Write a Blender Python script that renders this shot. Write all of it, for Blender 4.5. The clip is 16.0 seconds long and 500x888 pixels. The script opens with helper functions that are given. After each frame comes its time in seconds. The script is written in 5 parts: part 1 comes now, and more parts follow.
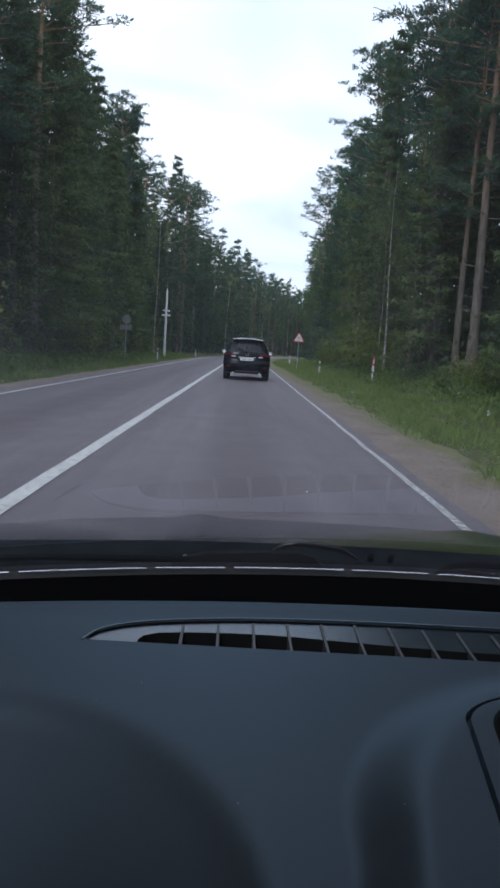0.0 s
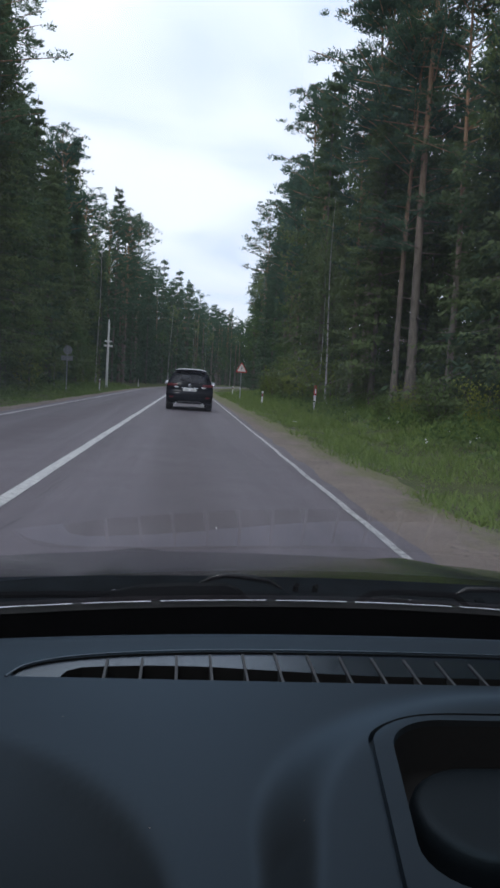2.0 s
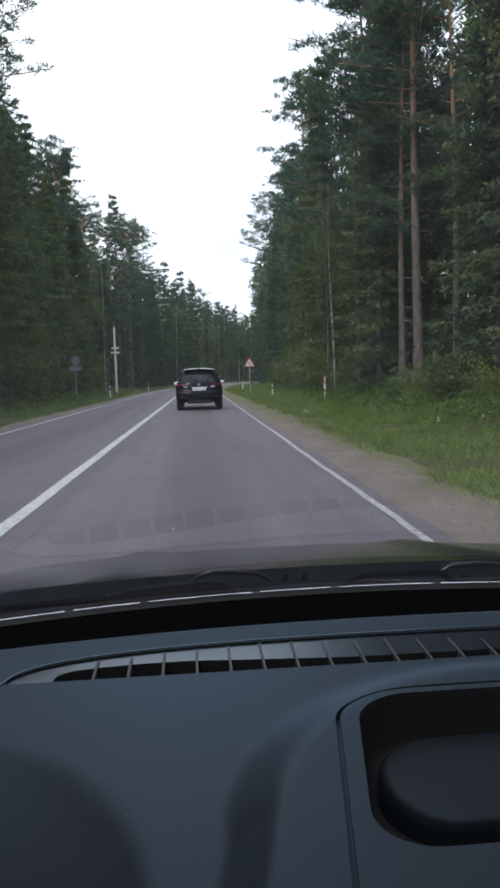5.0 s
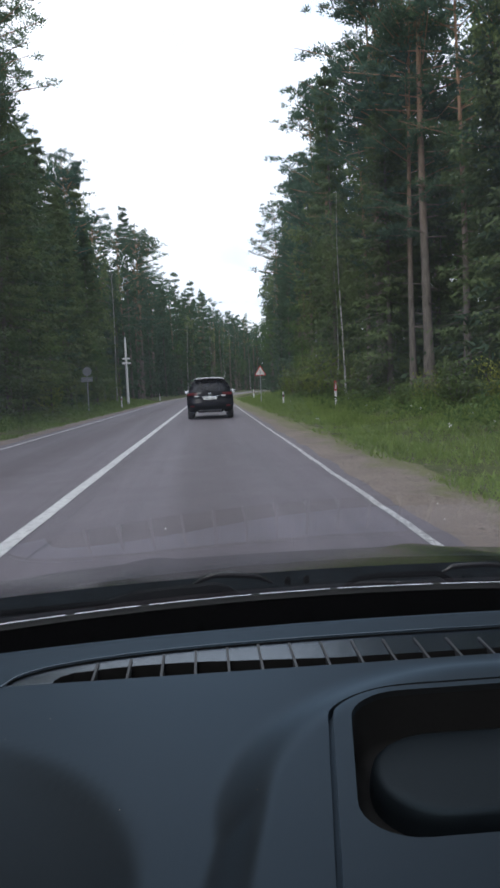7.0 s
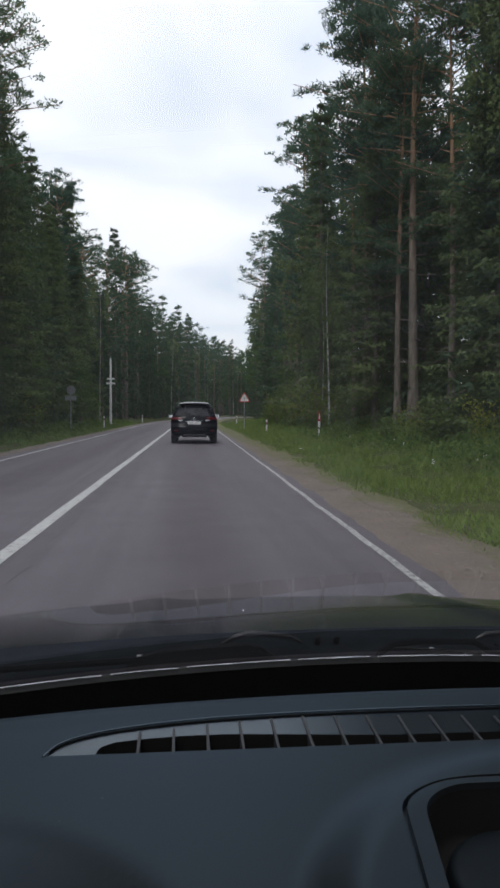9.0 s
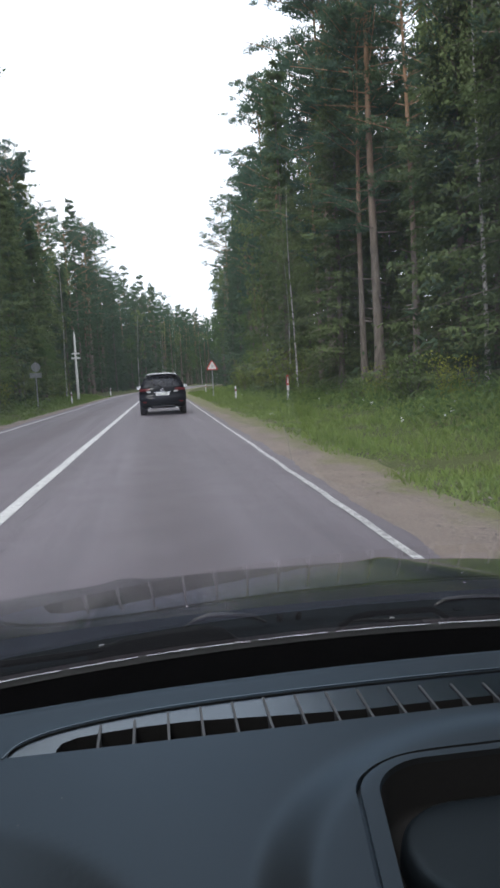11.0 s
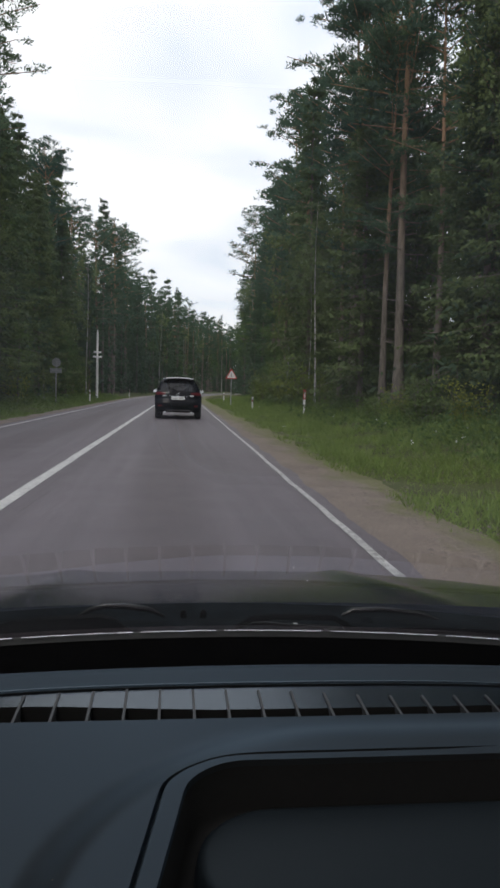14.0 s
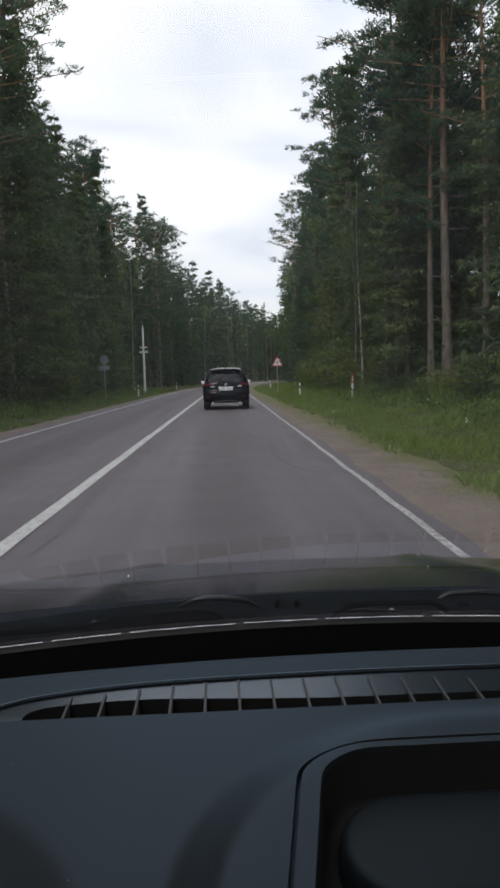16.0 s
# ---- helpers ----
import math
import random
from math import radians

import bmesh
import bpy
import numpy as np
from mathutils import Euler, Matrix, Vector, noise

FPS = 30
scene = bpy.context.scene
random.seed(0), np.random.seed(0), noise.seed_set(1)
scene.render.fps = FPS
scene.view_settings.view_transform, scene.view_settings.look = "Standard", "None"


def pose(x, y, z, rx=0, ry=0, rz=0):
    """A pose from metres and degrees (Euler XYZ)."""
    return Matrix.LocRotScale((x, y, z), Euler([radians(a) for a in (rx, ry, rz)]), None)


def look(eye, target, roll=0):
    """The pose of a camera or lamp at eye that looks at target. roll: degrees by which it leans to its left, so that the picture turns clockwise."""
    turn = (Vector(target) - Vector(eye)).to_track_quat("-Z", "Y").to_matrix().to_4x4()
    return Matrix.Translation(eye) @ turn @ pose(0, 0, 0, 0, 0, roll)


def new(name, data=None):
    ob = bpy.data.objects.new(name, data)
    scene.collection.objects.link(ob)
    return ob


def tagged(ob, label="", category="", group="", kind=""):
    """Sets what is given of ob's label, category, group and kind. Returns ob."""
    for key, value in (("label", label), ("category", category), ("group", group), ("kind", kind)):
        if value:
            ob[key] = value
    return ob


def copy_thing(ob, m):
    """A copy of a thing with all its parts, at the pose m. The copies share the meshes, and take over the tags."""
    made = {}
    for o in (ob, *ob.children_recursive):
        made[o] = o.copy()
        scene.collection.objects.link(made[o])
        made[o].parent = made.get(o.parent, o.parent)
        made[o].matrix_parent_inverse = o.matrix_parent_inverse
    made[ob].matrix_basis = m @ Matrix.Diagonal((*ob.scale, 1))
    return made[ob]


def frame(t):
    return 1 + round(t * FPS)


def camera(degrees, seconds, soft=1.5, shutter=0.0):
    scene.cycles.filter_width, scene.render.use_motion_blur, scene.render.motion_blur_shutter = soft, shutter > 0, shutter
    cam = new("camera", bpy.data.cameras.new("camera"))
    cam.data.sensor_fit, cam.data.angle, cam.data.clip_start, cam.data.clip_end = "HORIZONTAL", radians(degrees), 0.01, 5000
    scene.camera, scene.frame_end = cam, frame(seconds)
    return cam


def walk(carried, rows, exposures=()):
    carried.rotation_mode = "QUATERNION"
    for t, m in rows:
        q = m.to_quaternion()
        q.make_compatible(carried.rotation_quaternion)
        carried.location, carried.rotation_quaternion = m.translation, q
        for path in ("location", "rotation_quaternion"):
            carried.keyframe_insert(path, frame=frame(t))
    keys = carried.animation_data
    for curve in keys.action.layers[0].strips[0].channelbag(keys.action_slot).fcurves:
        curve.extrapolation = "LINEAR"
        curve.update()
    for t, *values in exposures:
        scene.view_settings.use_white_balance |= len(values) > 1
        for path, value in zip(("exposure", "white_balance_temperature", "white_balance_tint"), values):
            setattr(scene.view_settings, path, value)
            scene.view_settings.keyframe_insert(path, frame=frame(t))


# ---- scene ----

# The place is set out from the cabin: x across the road, y along it, z up; the road's crown is at z 0.
cam = camera(37.73, 16.0, soft=2.9)


def eye(x, y, z, turn, tip, lean):
    """A pose from a place, the turn to the left, the tip upwards and the lean, in degrees."""
    a, b = radians(turn), radians(tip)
    e = Vector((x, y, z))
    return look(e, e + Vector((-math.sin(a) * math.cos(b), math.cos(a) * math.cos(b), math.sin(b))), lean)


ROWS = [
    (0.0, -0.0586, 0.0465, 1.1860, -1.93, -7.29, 3.76),
    (0.5, -0.0337, 0.0346, 1.1741, -0.70, -7.79, 0.82),
    (1.0, -0.0362, 0.0267, 1.1691, -2.79, -5.81, 1.24),
    (1.5, -0.0315, 0.0245, 1.1615, -4.24, -4.81, 1.94),
    (2.0, -0.0366, 0.0116, 1.1990, -6.16, -4.69, 3.49),
    (2.5, -0.0281, 0.0126, 1.2072, -4.76, -5.25, 0.93),
    (3.0, -0.0448, 0.0114, 1.2086, -5.03, -5.04, 3.96),
    (3.5, -0.0298, 0.0121, 1.2067, -3.98, -5.66, 1.46),
    (4.0, -0.0095, -0.0002, 1.1868, -3.75, -5.07, -0.21),
    (4.2, -0.0120, -0.0122, 1.1916, -4.92, -4.03, 0.37),
    (6.3, 0.0650, -0.0280, 1.2116, -3.58, -7.42, -4.80),
    (6.5, 0.0418, -0.0308, 1.1987, -2.59, -5.13, -2.84),
    (7.0, 0.0295, -0.0318, 1.2005, -4.04, -4.46, -2.54),
    (7.5, 0.0170, -0.0074, 1.2051, -7.72, -6.22, -2.12),
    (8.0, 0.0015, -0.0012, 1.2409, -7.98, -7.11, -3.49),
    (8.5, -0.0394, -0.0067, 1.2326, -5.42, -2.09, -0.69),
    (9.0, -0.0497, -0.0097, 1.2436, -5.61, -2.47, 0.17),
    (9.2, -0.0503, -0.0086, 1.2553, -5.21, -2.76, -0.08),
    (11.3, -0.0180, -0.0034, 1.2627, -7.93, -5.23, -3.14),
    (11.5, -0.0251, -0.0090, 1.2609, -8.29, -4.42, -1.83),
    (12.0, -0.0017, -0.0184, 1.2434, -7.09, -3.56, -2.31),
    (12.5, -0.0198, -0.0135, 1.2536, -6.65, -3.83, -1.77),
    (13.0, 0.0299, -0.0169, 1.2526, -7.05, -2.70, 0.51),
    (13.5, 0.0829, -0.0103, 1.2565, -6.34, -3.11, 0.87),
    (14.0, 0.1210, 0.0007, 1.2337, -6.59, -4.24, 1.50),
    (14.5, 0.0604, -0.0133, 1.2367, -4.45, -4.45, 0.33),
    (15.0, 0.0648, 0.0089, 1.2193, -4.29, -5.24, -1.45),
    (15.5, 0.0178, 0.0055, 1.2492, -3.50, -4.31, 0.87),
    (16.0, 0.0684, 0.0026, 1.2371, -2.75, -5.19, -1.70),
]
walk(cam, [(r[0], eye(*r[1:])) for r in ROWS],
     [(0.0, -0.16, 5680, 11), (1.0, -0.16, 5730, 11), (1.5, -0.26, 5810, 11), (2.0, -0.34, 5860, 11), (2.5, -0.40, 5920, 11),
      (3.0, -0.34, 6110, 11), (3.5, -0.30, 6110, 11), (4.0, -0.24, 6100, 11), (4.2, -0.20, 6100, 11), (6.3, 0.43, 5940, 11),
      (6.5, 0.35, 5950, 11), (7.0, 0.05, 6030, 11), (7.5, 0.11, 6110, 11), (8.0, 0.42, 6190, 11), (8.5, 0.08, 6250, 11),
      (9.0, -0.37, 6310, 11), (9.2, -0.42, 6330, 11), (11.3, 0.50, 6220, 11), (11.5, 0.49, 6230, 11), (12.0, 0.33, 6250, 11),
      (12.5, 0.12, 6270, 11), (13.0, 0.01, 6290, 11), (13.5, -0.27, 6420, 11), (14.0, -0.28, 6500, 11), (14.5, -0.24, 6450, 11),
      (15.0, -0.28, 6500, 11), (15.5, -0.40, 6500, 11), (16.0, -0.34, 6500, 11)])

# ---- light: a bright, broken overcast ----
world = bpy.data.worlds.new("sky")
scene.world = world
world.use_nodes = True
wn, wl = world.node_tree.nodes, world.node_tree.links
wn.clear()
w_out = wn.new("ShaderNodeOutputWorld")
w_bg = wn.new("ShaderNodeBackground")
w_sky = wn.new("ShaderNodeTexSky")
w_sky.sky_type, w_sky.sun_disc = "NISHITA", False
w_sky.sun_elevation, w_sky.sun_rotation = radians(55), radians(208)
w_co = wn.new("ShaderNodeTexCoord")
w_sep = wn.new("ShaderNodeSeparateXYZ")
wl.new(w_co.outputs["Generated"], w_sep.inputs[0])


def wmath(op, a, b):
    n = wn.new("ShaderNodeMath")
    n.operation = op
    for i, v in enumerate((a, b)):
        if isinstance(v, (int, float)):
            n.inputs[i].default_value = v
        else:
            wl.new(v, n.inputs[i])
    return n.outputs[0]


w_h = wmath("ADD", wmath("MAXIMUM", w_sep.outputs[2], 0.0), 0.22)
w_uv = wn.new("ShaderNodeCombineXYZ")
wl.new(wmath("DIVIDE", w_sep.outputs[0], w_h), w_uv.inputs[0])
wl.new(wmath("DIVIDE", w_sep.outputs[1], w_h), w_uv.inputs[1])
w_map = wn.new("ShaderNodeMapping")
w_map.inputs["Location"].default_value = (0.35, 0.1, 0.0)
wl.new(w_uv.outputs[0], w_map.inputs[0])
w_noise = wn.new("ShaderNodeTexNoise")
w_noise.inputs["Scale"].default_value, w_noise.inputs["Detail"].default_value = 1.25, 4.0
w_noise.inputs["Roughness"].default_value, w_noise.inputs["Distortion"].default_value = 0.5, 0.4
wl.new(w_map.outputs[0], w_noise.inputs[0])
w_ramp = wn.new("ShaderNodeValToRGB")
w_ramp.color_ramp.elements[0].position, w_ramp.color_ramp.elements[0].color = 0.37, (0.85, 0.905, 0.99, 1)
w_ramp.color_ramp.elements[1].position, w_ramp.color_ramp.elements[1].color = 0.52, (1.2, 1.2, 1.2, 1)
wl.new(w_noise.outputs["Fac"], w_ramp.inputs[0])
w_dim = wn.new("ShaderNodeVectorMath")
w_dim.operation = "SCALE"
w_dim.inputs["Scale"].default_value = 0.02
wl.new(w_sky.outputs[0], w_dim.inputs[0])
w_add = wn.new("ShaderNodeVectorMath")
w_add.operation = "ADD"
wl.new(w_dim.outputs[0], w_add.inputs[0])
wl.new(w_ramp.outputs[0], w_add.inputs[1])
wl.new(w_add.outputs[0], w_bg.inputs["Color"])
# an overcast sky is brighter overhead than near the horizon
wl.new(wmath("ADD", wmath("MULTIPLY", wmath("MAXIMUM", w_sep.outputs[2], 0.0), 0.72), 1.16), w_bg.inputs["Strength"])
wl.new(w_bg.outputs[0], w_out.inputs[0])

sun_data = bpy.data.lights.new("sun", "SUN")
sun_data.energy, sun_data.angle, sun_data.color = 1.5, radians(14), (1.0, 0.96, 0.9)
sun = new("sun", sun_data)
sun.matrix_world = look((0, 0, 60), (14, 26, 18))


# ---- materials ----
class Mat:
    def __init__(self, name, rough=0.6, metal=0.0, spec=0.5):
        self.m = bpy.data.materials.new(name)
        self.m.use_nodes = True
        self.n, self.l = self.m.node_tree.nodes, self.m.node_tree.links
        self.b = self.n["Principled BSDF"]
        self.b.inputs["Roughness"].default_value = rough
        self.b.inputs["Metallic"].default_value = metal
        self.b.inputs["Specular IOR Level"].default_value = spec
        self.co = self.n.new("ShaderNodeTexCoord")

    def noise(self, scale, detail=4.0, rough=0.55, squash=None):
        t = self.n.new("ShaderNodeTexNoise")
        t.inputs["Scale"].default_value, t.inputs["Detail"].default_value, t.inputs["Roughness"].default_value = scale, detail, rough
        if squash:
            mp = self.n.new("ShaderNodeMapping")
            mp.inputs["Scale"].default_value = squash
            self.l.new(self.co.outputs["Object"], mp.inputs[0])
            self.l.new(mp.outputs[0], t.inputs[0])
        else:
            self.l.new(self.co.outputs["Object"], t.inputs[0])
        return t.outputs["Fac"]

    def ramp(self, fac, *stops):
        r = self.n.new("ShaderNodeValToRGB")
        e = r.color_ramp.elements
        while len(e) < len(stops):
            e.new(0.5)
        for el, (p, c) in zip(e, stops):
            el.position, el.color = p, (*c, 1)
        self.l.new(fac, r.inputs[0])
        return r.outputs[0]

    def mix(self, fac, a, b, how="MIX"):
        x = self.n.new("ShaderNodeMix")
        x.data_type, x.blend_type = "RGBA", how
        for i, v in ((0, fac), (6, a), (7, b)):
            if isinstance(v, (int, float)):
                x.inputs[i].default_value = v
            elif isinstance(v, tuple):
                x.inputs[i].default_value = (*v, 1)
            else:
                self.l.new(v, x.inputs[i])
        return x.outputs[2]

    def color(self, c):
        if isinstance(c, tuple):
            self.b.inputs["Base Color"].default_value = (*c, 1)
        else:
            self.l.new(c, self.b.inputs["Base Color"])
        return self

    def bump(self, fac, strength, distance):
        bp = self.n.new("ShaderNodeBump")
        bp.inputs["Strength"].default_value, bp.inputs["Distance"].default_value = strength, distance
        self.l.new(fac, bp.inputs["Height"])
        self.l.new(bp.outputs[0], self.b.inputs["Normal"])
        return self

    def rough(self, fac, lo, hi):
        r = self.n.new("ShaderNodeMapRange")
        r.inputs["To Min"].default_value, r.inputs["To Max"].default_value = lo, hi
        self.l.new(fac, r.inputs["Value"])
        self.l.new(r.outputs[0], self.b.inputs["Roughness"])
        return self

    def separate(self, axis):
        s = self.n.new("ShaderNodeSeparateXYZ")
        self.l.new(self.co.outputs["Object"], s.inputs[0])
        return s.outputs[axis]

    def chance(self):
        return self.n.new("ShaderNodeObjectInfo").outputs["Random"]


def plain(name, c, rough=0.5, metal=0.0, grain=200.0, amount=0.15, bump=0.0, spec=0.5):
    m = Mat(name, rough, metal, spec)
    f = m.noise(grain)
    lo, hi = tuple(v * (1 - amount) for v in c), tuple(min(1, v * (1 + amount)) for v in c)
    m.color(m.ramp(f, (0.3, lo), (0.7, hi)))
    if bump:
        m.bump(m.noise(grain * 2), bump, 0.001)
    return m.m


def asphalt_material():
    m = Mat("asphalt", 0.75)
    big, fine = m.noise(0.35, 5), m.noise(90, 3, 0.7)
    track = m.noise(1.0, 4, 0.6, (2.2, 0.05, 1))
    base = m.ramp(big, (0.3, (0.062, 0.049, 0.060)), (0.7, (0.112, 0.090, 0.108)))
    base = m.mix(0.75, base, m.ramp(track, (0.36, (0.051, 0.039, 0.047)), (0.64, (0.125, 0.105, 0.124))))
    # reddish dark band along each lane: oil, with windscreen reflection painted in
    for lane in (-0.02, -3.3):
        # the lanes run a little aslant
        bend = m.n.new("ShaderNodeMath")
        bend.operation = "MULTIPLY_ADD"
        bend.inputs[1].default_value, bend.inputs[2].default_value = 0.020, lane
        m.l.new(m.separate(1), bend.inputs[0])
        off = m.n.new("ShaderNodeMath")
        off.operation = "SUBTRACT"
        m.l.new(m.separate(0), off.inputs[0])
        m.l.new(bend.outputs[0], off.inputs[1])
        sq = m.n.new("ShaderNodeMath")
        sq.operation = "MULTIPLY"
        m.l.new(off.outputs[0], sq.inputs[0])
        m.l.new(off.outputs[0], sq.inputs[1])
        mask = m.mix(1.0, m.ramp(sq.outputs[0], (0.0, (0.95, 0.95, 0.95)), (0.42, (0, 0, 0))), m.ramp(m.noise(0.8, 3, 0.5, (1, 0.25, 1)), (0.3, (0.4, 0.4, 0.4)), (0.65, (1, 1, 1))), "MULTIPLY")
        base = m.mix(mask, base, (0.038, 0.022, 0.027))
    base = m.mix(0.35, base, m.ramp(fine, (0.35, (0.04, 0.04, 0.043)), (0.7, (0.26, 0.24, 0.26))))
    m.color(base).bump(fine, 0.5, 0.004)
    m.rough(m.noise(1.5), 0.62, 0.85)
    return m.m


def line_material(name="road_paint", bare=0.0):
    m = Mat(name, 0.65)
    worn = m.noise(14, 6, 0.75)
    c = m.ramp(worn, (0.38 + bare, (0.15, 0.145, 0.152)), (0.52 + bare, (0.50, 0.50, 0.49)))
    m.color(m.mix(0.25, c, m.ramp(m.noise(1.2), (0.3, (0.3, 0.3, 0.3)), (0.7, (0.7, 0.7, 0.69)))))
    m.bump(m.noise(90), 0.4, 0.003)
    return m.m


def gravel_material():
    m = Mat("sandy_gravel", 0.95, spec=0.2)
    a, b = m.noise(1.1, 5), m.noise(40, 4, 0.7)
    c = m.ramp(a, (0.3, (0.10, 0.078, 0.067)), (0.7, (0.26, 0.205, 0.178)))
    reach = m.n.new("ShaderNodeMath")
    reach.operation, reach.inputs[1].default_value, reach.inputs[2].default_value = "MULTIPLY_ADD", 0.45, -1.02
    m.l.new(m.separate(0), reach.inputs[0])
    edge = m.n.new("ShaderNodeMath")
    edge.operation = "ADD"
    m.l.new(reach.outputs[0], edge.inputs[0])
    m.l.new(m.noise(1.6, 5, 0.65, (1, 0.45, 1)), edge.inputs[1])
    done = m.mix(0.62, c, m.ramp(b, (0.3, (0.08, 0.068, 0.06)), (0.75, (0.36, 0.305, 0.265))))
    m.color(m.mix(m.ramp(edge.outputs[0], (0.60, (0, 0, 0)), (0.82, (0.85, 0.85, 0.85))), done, m.ramp(b, (0.3, (0.08, 0.09, 0.035)), (0.7, (0.19, 0.19, 0.09)))))
    m.bump(b, 1.0, 0.02)
    return m.m


def ground_material():
    m = Mat("forest_ground", 0.95, spec=0.15)
    a, b = m.noise(0.5, 5), m.noise(9, 5, 0.65)
    c = m.ramp(a, (0.35, (0.045, 0.06, 0.02)), (0.55, (0.075, 0.095, 0.03)), (0.75, (0.11, 0.10, 0.05)))
    m.color(m.mix(0.5, c, m.ramp(b, (0.3, (0.03, 0.035, 0.015)), (0.7, (0.12, 0.13, 0.05)))))
    m.bump(b, 0.8, 0.06)
    return m.m


def leaf_material(name, lo, hi, tip, thin=0.42, fresh=0.0, pale=1.13):
    m = Mat(name, 0.65, spec=0.25)
    a, b = m.noise(0.55, 3), m.noise(5.0, 3)
    c = m.ramp(a, (0.3, lo), (0.7, hi))
    c = m.mix(0.4, c, m.ramp(b, (0.35, lo), (0.75, tip)))
    c = m.mix(m.chance(), c, m.mix(0.5, c, (lo[0] * 1.2, lo[1] * 0.9, lo[2] * 0.8)))
    # trees differ from one another
    c = m.mix(1.0, c, m.ramp(m.chance(), *((at, tuple(v * pale for v in k)) for at, k in ((0.0, (0.72, 0.75, 0.84)), (0.55, (1.0, 1.0, 1.0)), (1.0, (1.42, 1.36, 1.08))))), "MULTIPLY")
    if fresh:
        # fresh growth at the ends of the boughs, away from the trunk
        flat = m.n.new("ShaderNodeVectorMath")
        flat.operation = "MULTIPLY"
        flat.inputs[1].default_value = (1, 1, 0)
        m.l.new(m.co.outputs["Object"], flat.inputs[0])
        size = m.n.new("ShaderNodeVectorMath")
        size.operation = "LENGTH"
        m.l.new(flat.outputs[0], size.inputs[0])
        near = m.n.new("ShaderNodeMath")
        near.operation = "MULTIPLY"
        near.inputs[1].default_value = 0.3
        m.l.new(size.outputs["Value"], near.inputs[0])
        c = m.mix(m.ramp(near.outputs[0], (0.25, (0, 0, 0)), (0.95, (fresh, fresh, fresh))), c, tip)
    m.color(c)
    glow = m.n.new("ShaderNodeBsdfTranslucent")
    m.l.new(c, glow.inputs["Color"])
    both = m.n.new("ShaderNodeMixShader")
    both.inputs[0].default_value = thin
    m.l.new(m.b.outputs[0], both.inputs[1])
    m.l.new(glow.outputs[0], both.inputs[2])
    m.l.new(both.outputs[0], m.n["Material Output"].inputs["Surface"])
    return m.m


def bark_material(name, low, high, warm=None, at=(0.3, 0.6), tall=20.0):
    m = Mat(name, 0.9, spec=0.2)
    f = m.noise(6, 5, 0.7, (1, 1, 0.25))
    c = m.ramp(f, (0.3, low), (0.7, high))
    if warm:
        h = m.n.new("ShaderNodeMath")
        h.operation = "DIVIDE"
        h.inputs[1].default_value = tall
        m.l.new(m.separate(2), h.inputs[0])
        part_up = m.ramp(h.outputs[0], (at[0], (0, 0, 0)), (at[1], (1, 1, 1)))
        c = m.mix(part_up, c, m.ramp(f, (0.3, tuple(v * 0.65 for v in warm)), (0.7, warm)))
    m.color(c).bump(f, 0.9, 0.03)
    return m.m


def birch_material():
    m = Mat("birch_bark", 0.75, spec=0.3)
    f = m.noise(3.0, 4, 0.6, (1.2, 1.2, 3.5))
    c = m.ramp(f, (0.38, (0.05, 0.045, 0.04)), (0.46, (0.36, 0.35, 0.33)), (0.8, (0.50, 0.49, 0.46)))
    m.color(c).bump(f, 0.3, 0.01)
    return m.m


def dash_material(name, c, rough, spec, sheen=(1, 1, 1), sky_sheen_ior=0.0):
    """Grained moulded plastic; given an index, a satin layer has the sky's blue reflection in its colour."""
    m = Mat(name, rough, spec=spec)
    m.b.inputs["Specular Tint"].default_value = (*sheen, 1)
    if sky_sheen_ior:
        film, fr, over = m.n.new("ShaderNodeBsdfGlossy"), m.n.new("ShaderNodeFresnel"), m.n.new("ShaderNodeMixShader")
        film.inputs["Color"].default_value, film.inputs["Roughness"].default_value = (*sheen, 1), rough
        fr.inputs["IOR"].default_value = sky_sheen_ior
        even, part_of = m.n.new("ShaderNodeMath"), m.n.new("ShaderNodeMath")
        even.operation, even.inputs[1].default_value = "POWER", 0.6
        part_of.operation, part_of.inputs[1].default_value = "MULTIPLY", 0.27
        m.l.new(fr.outputs[0], even.inputs[0])
        m.l.new(even.outputs[0], part_of.inputs[0])
        m.l.new(part_of.outputs[0], over.inputs[0])
        m.l.new(m.b.outputs[0], over.inputs[1])
        m.l.new(film.outputs[0], over.inputs[2])
        m.l.new(over.outputs[0], m.n["Material Output"].inputs[0])
    grain, dust = m.noise(900, 2), m.noise(7, 5, 0.6)
    m.color(m.mix(0.5, m.ramp(dust, (0.3, tuple(v * 0.8 for v in c)), (0.75, tuple(v * 1.3 for v in c))),
                  m.ramp(grain, (0.3, tuple(v * 0.8 for v in c)), (0.7, tuple(v * 1.2 for v in c)))))
    m.bump(grain, 0.25, 0.0006)
    m.rough(dust, rough - 0.05, rough + 0.08)
    return m.m


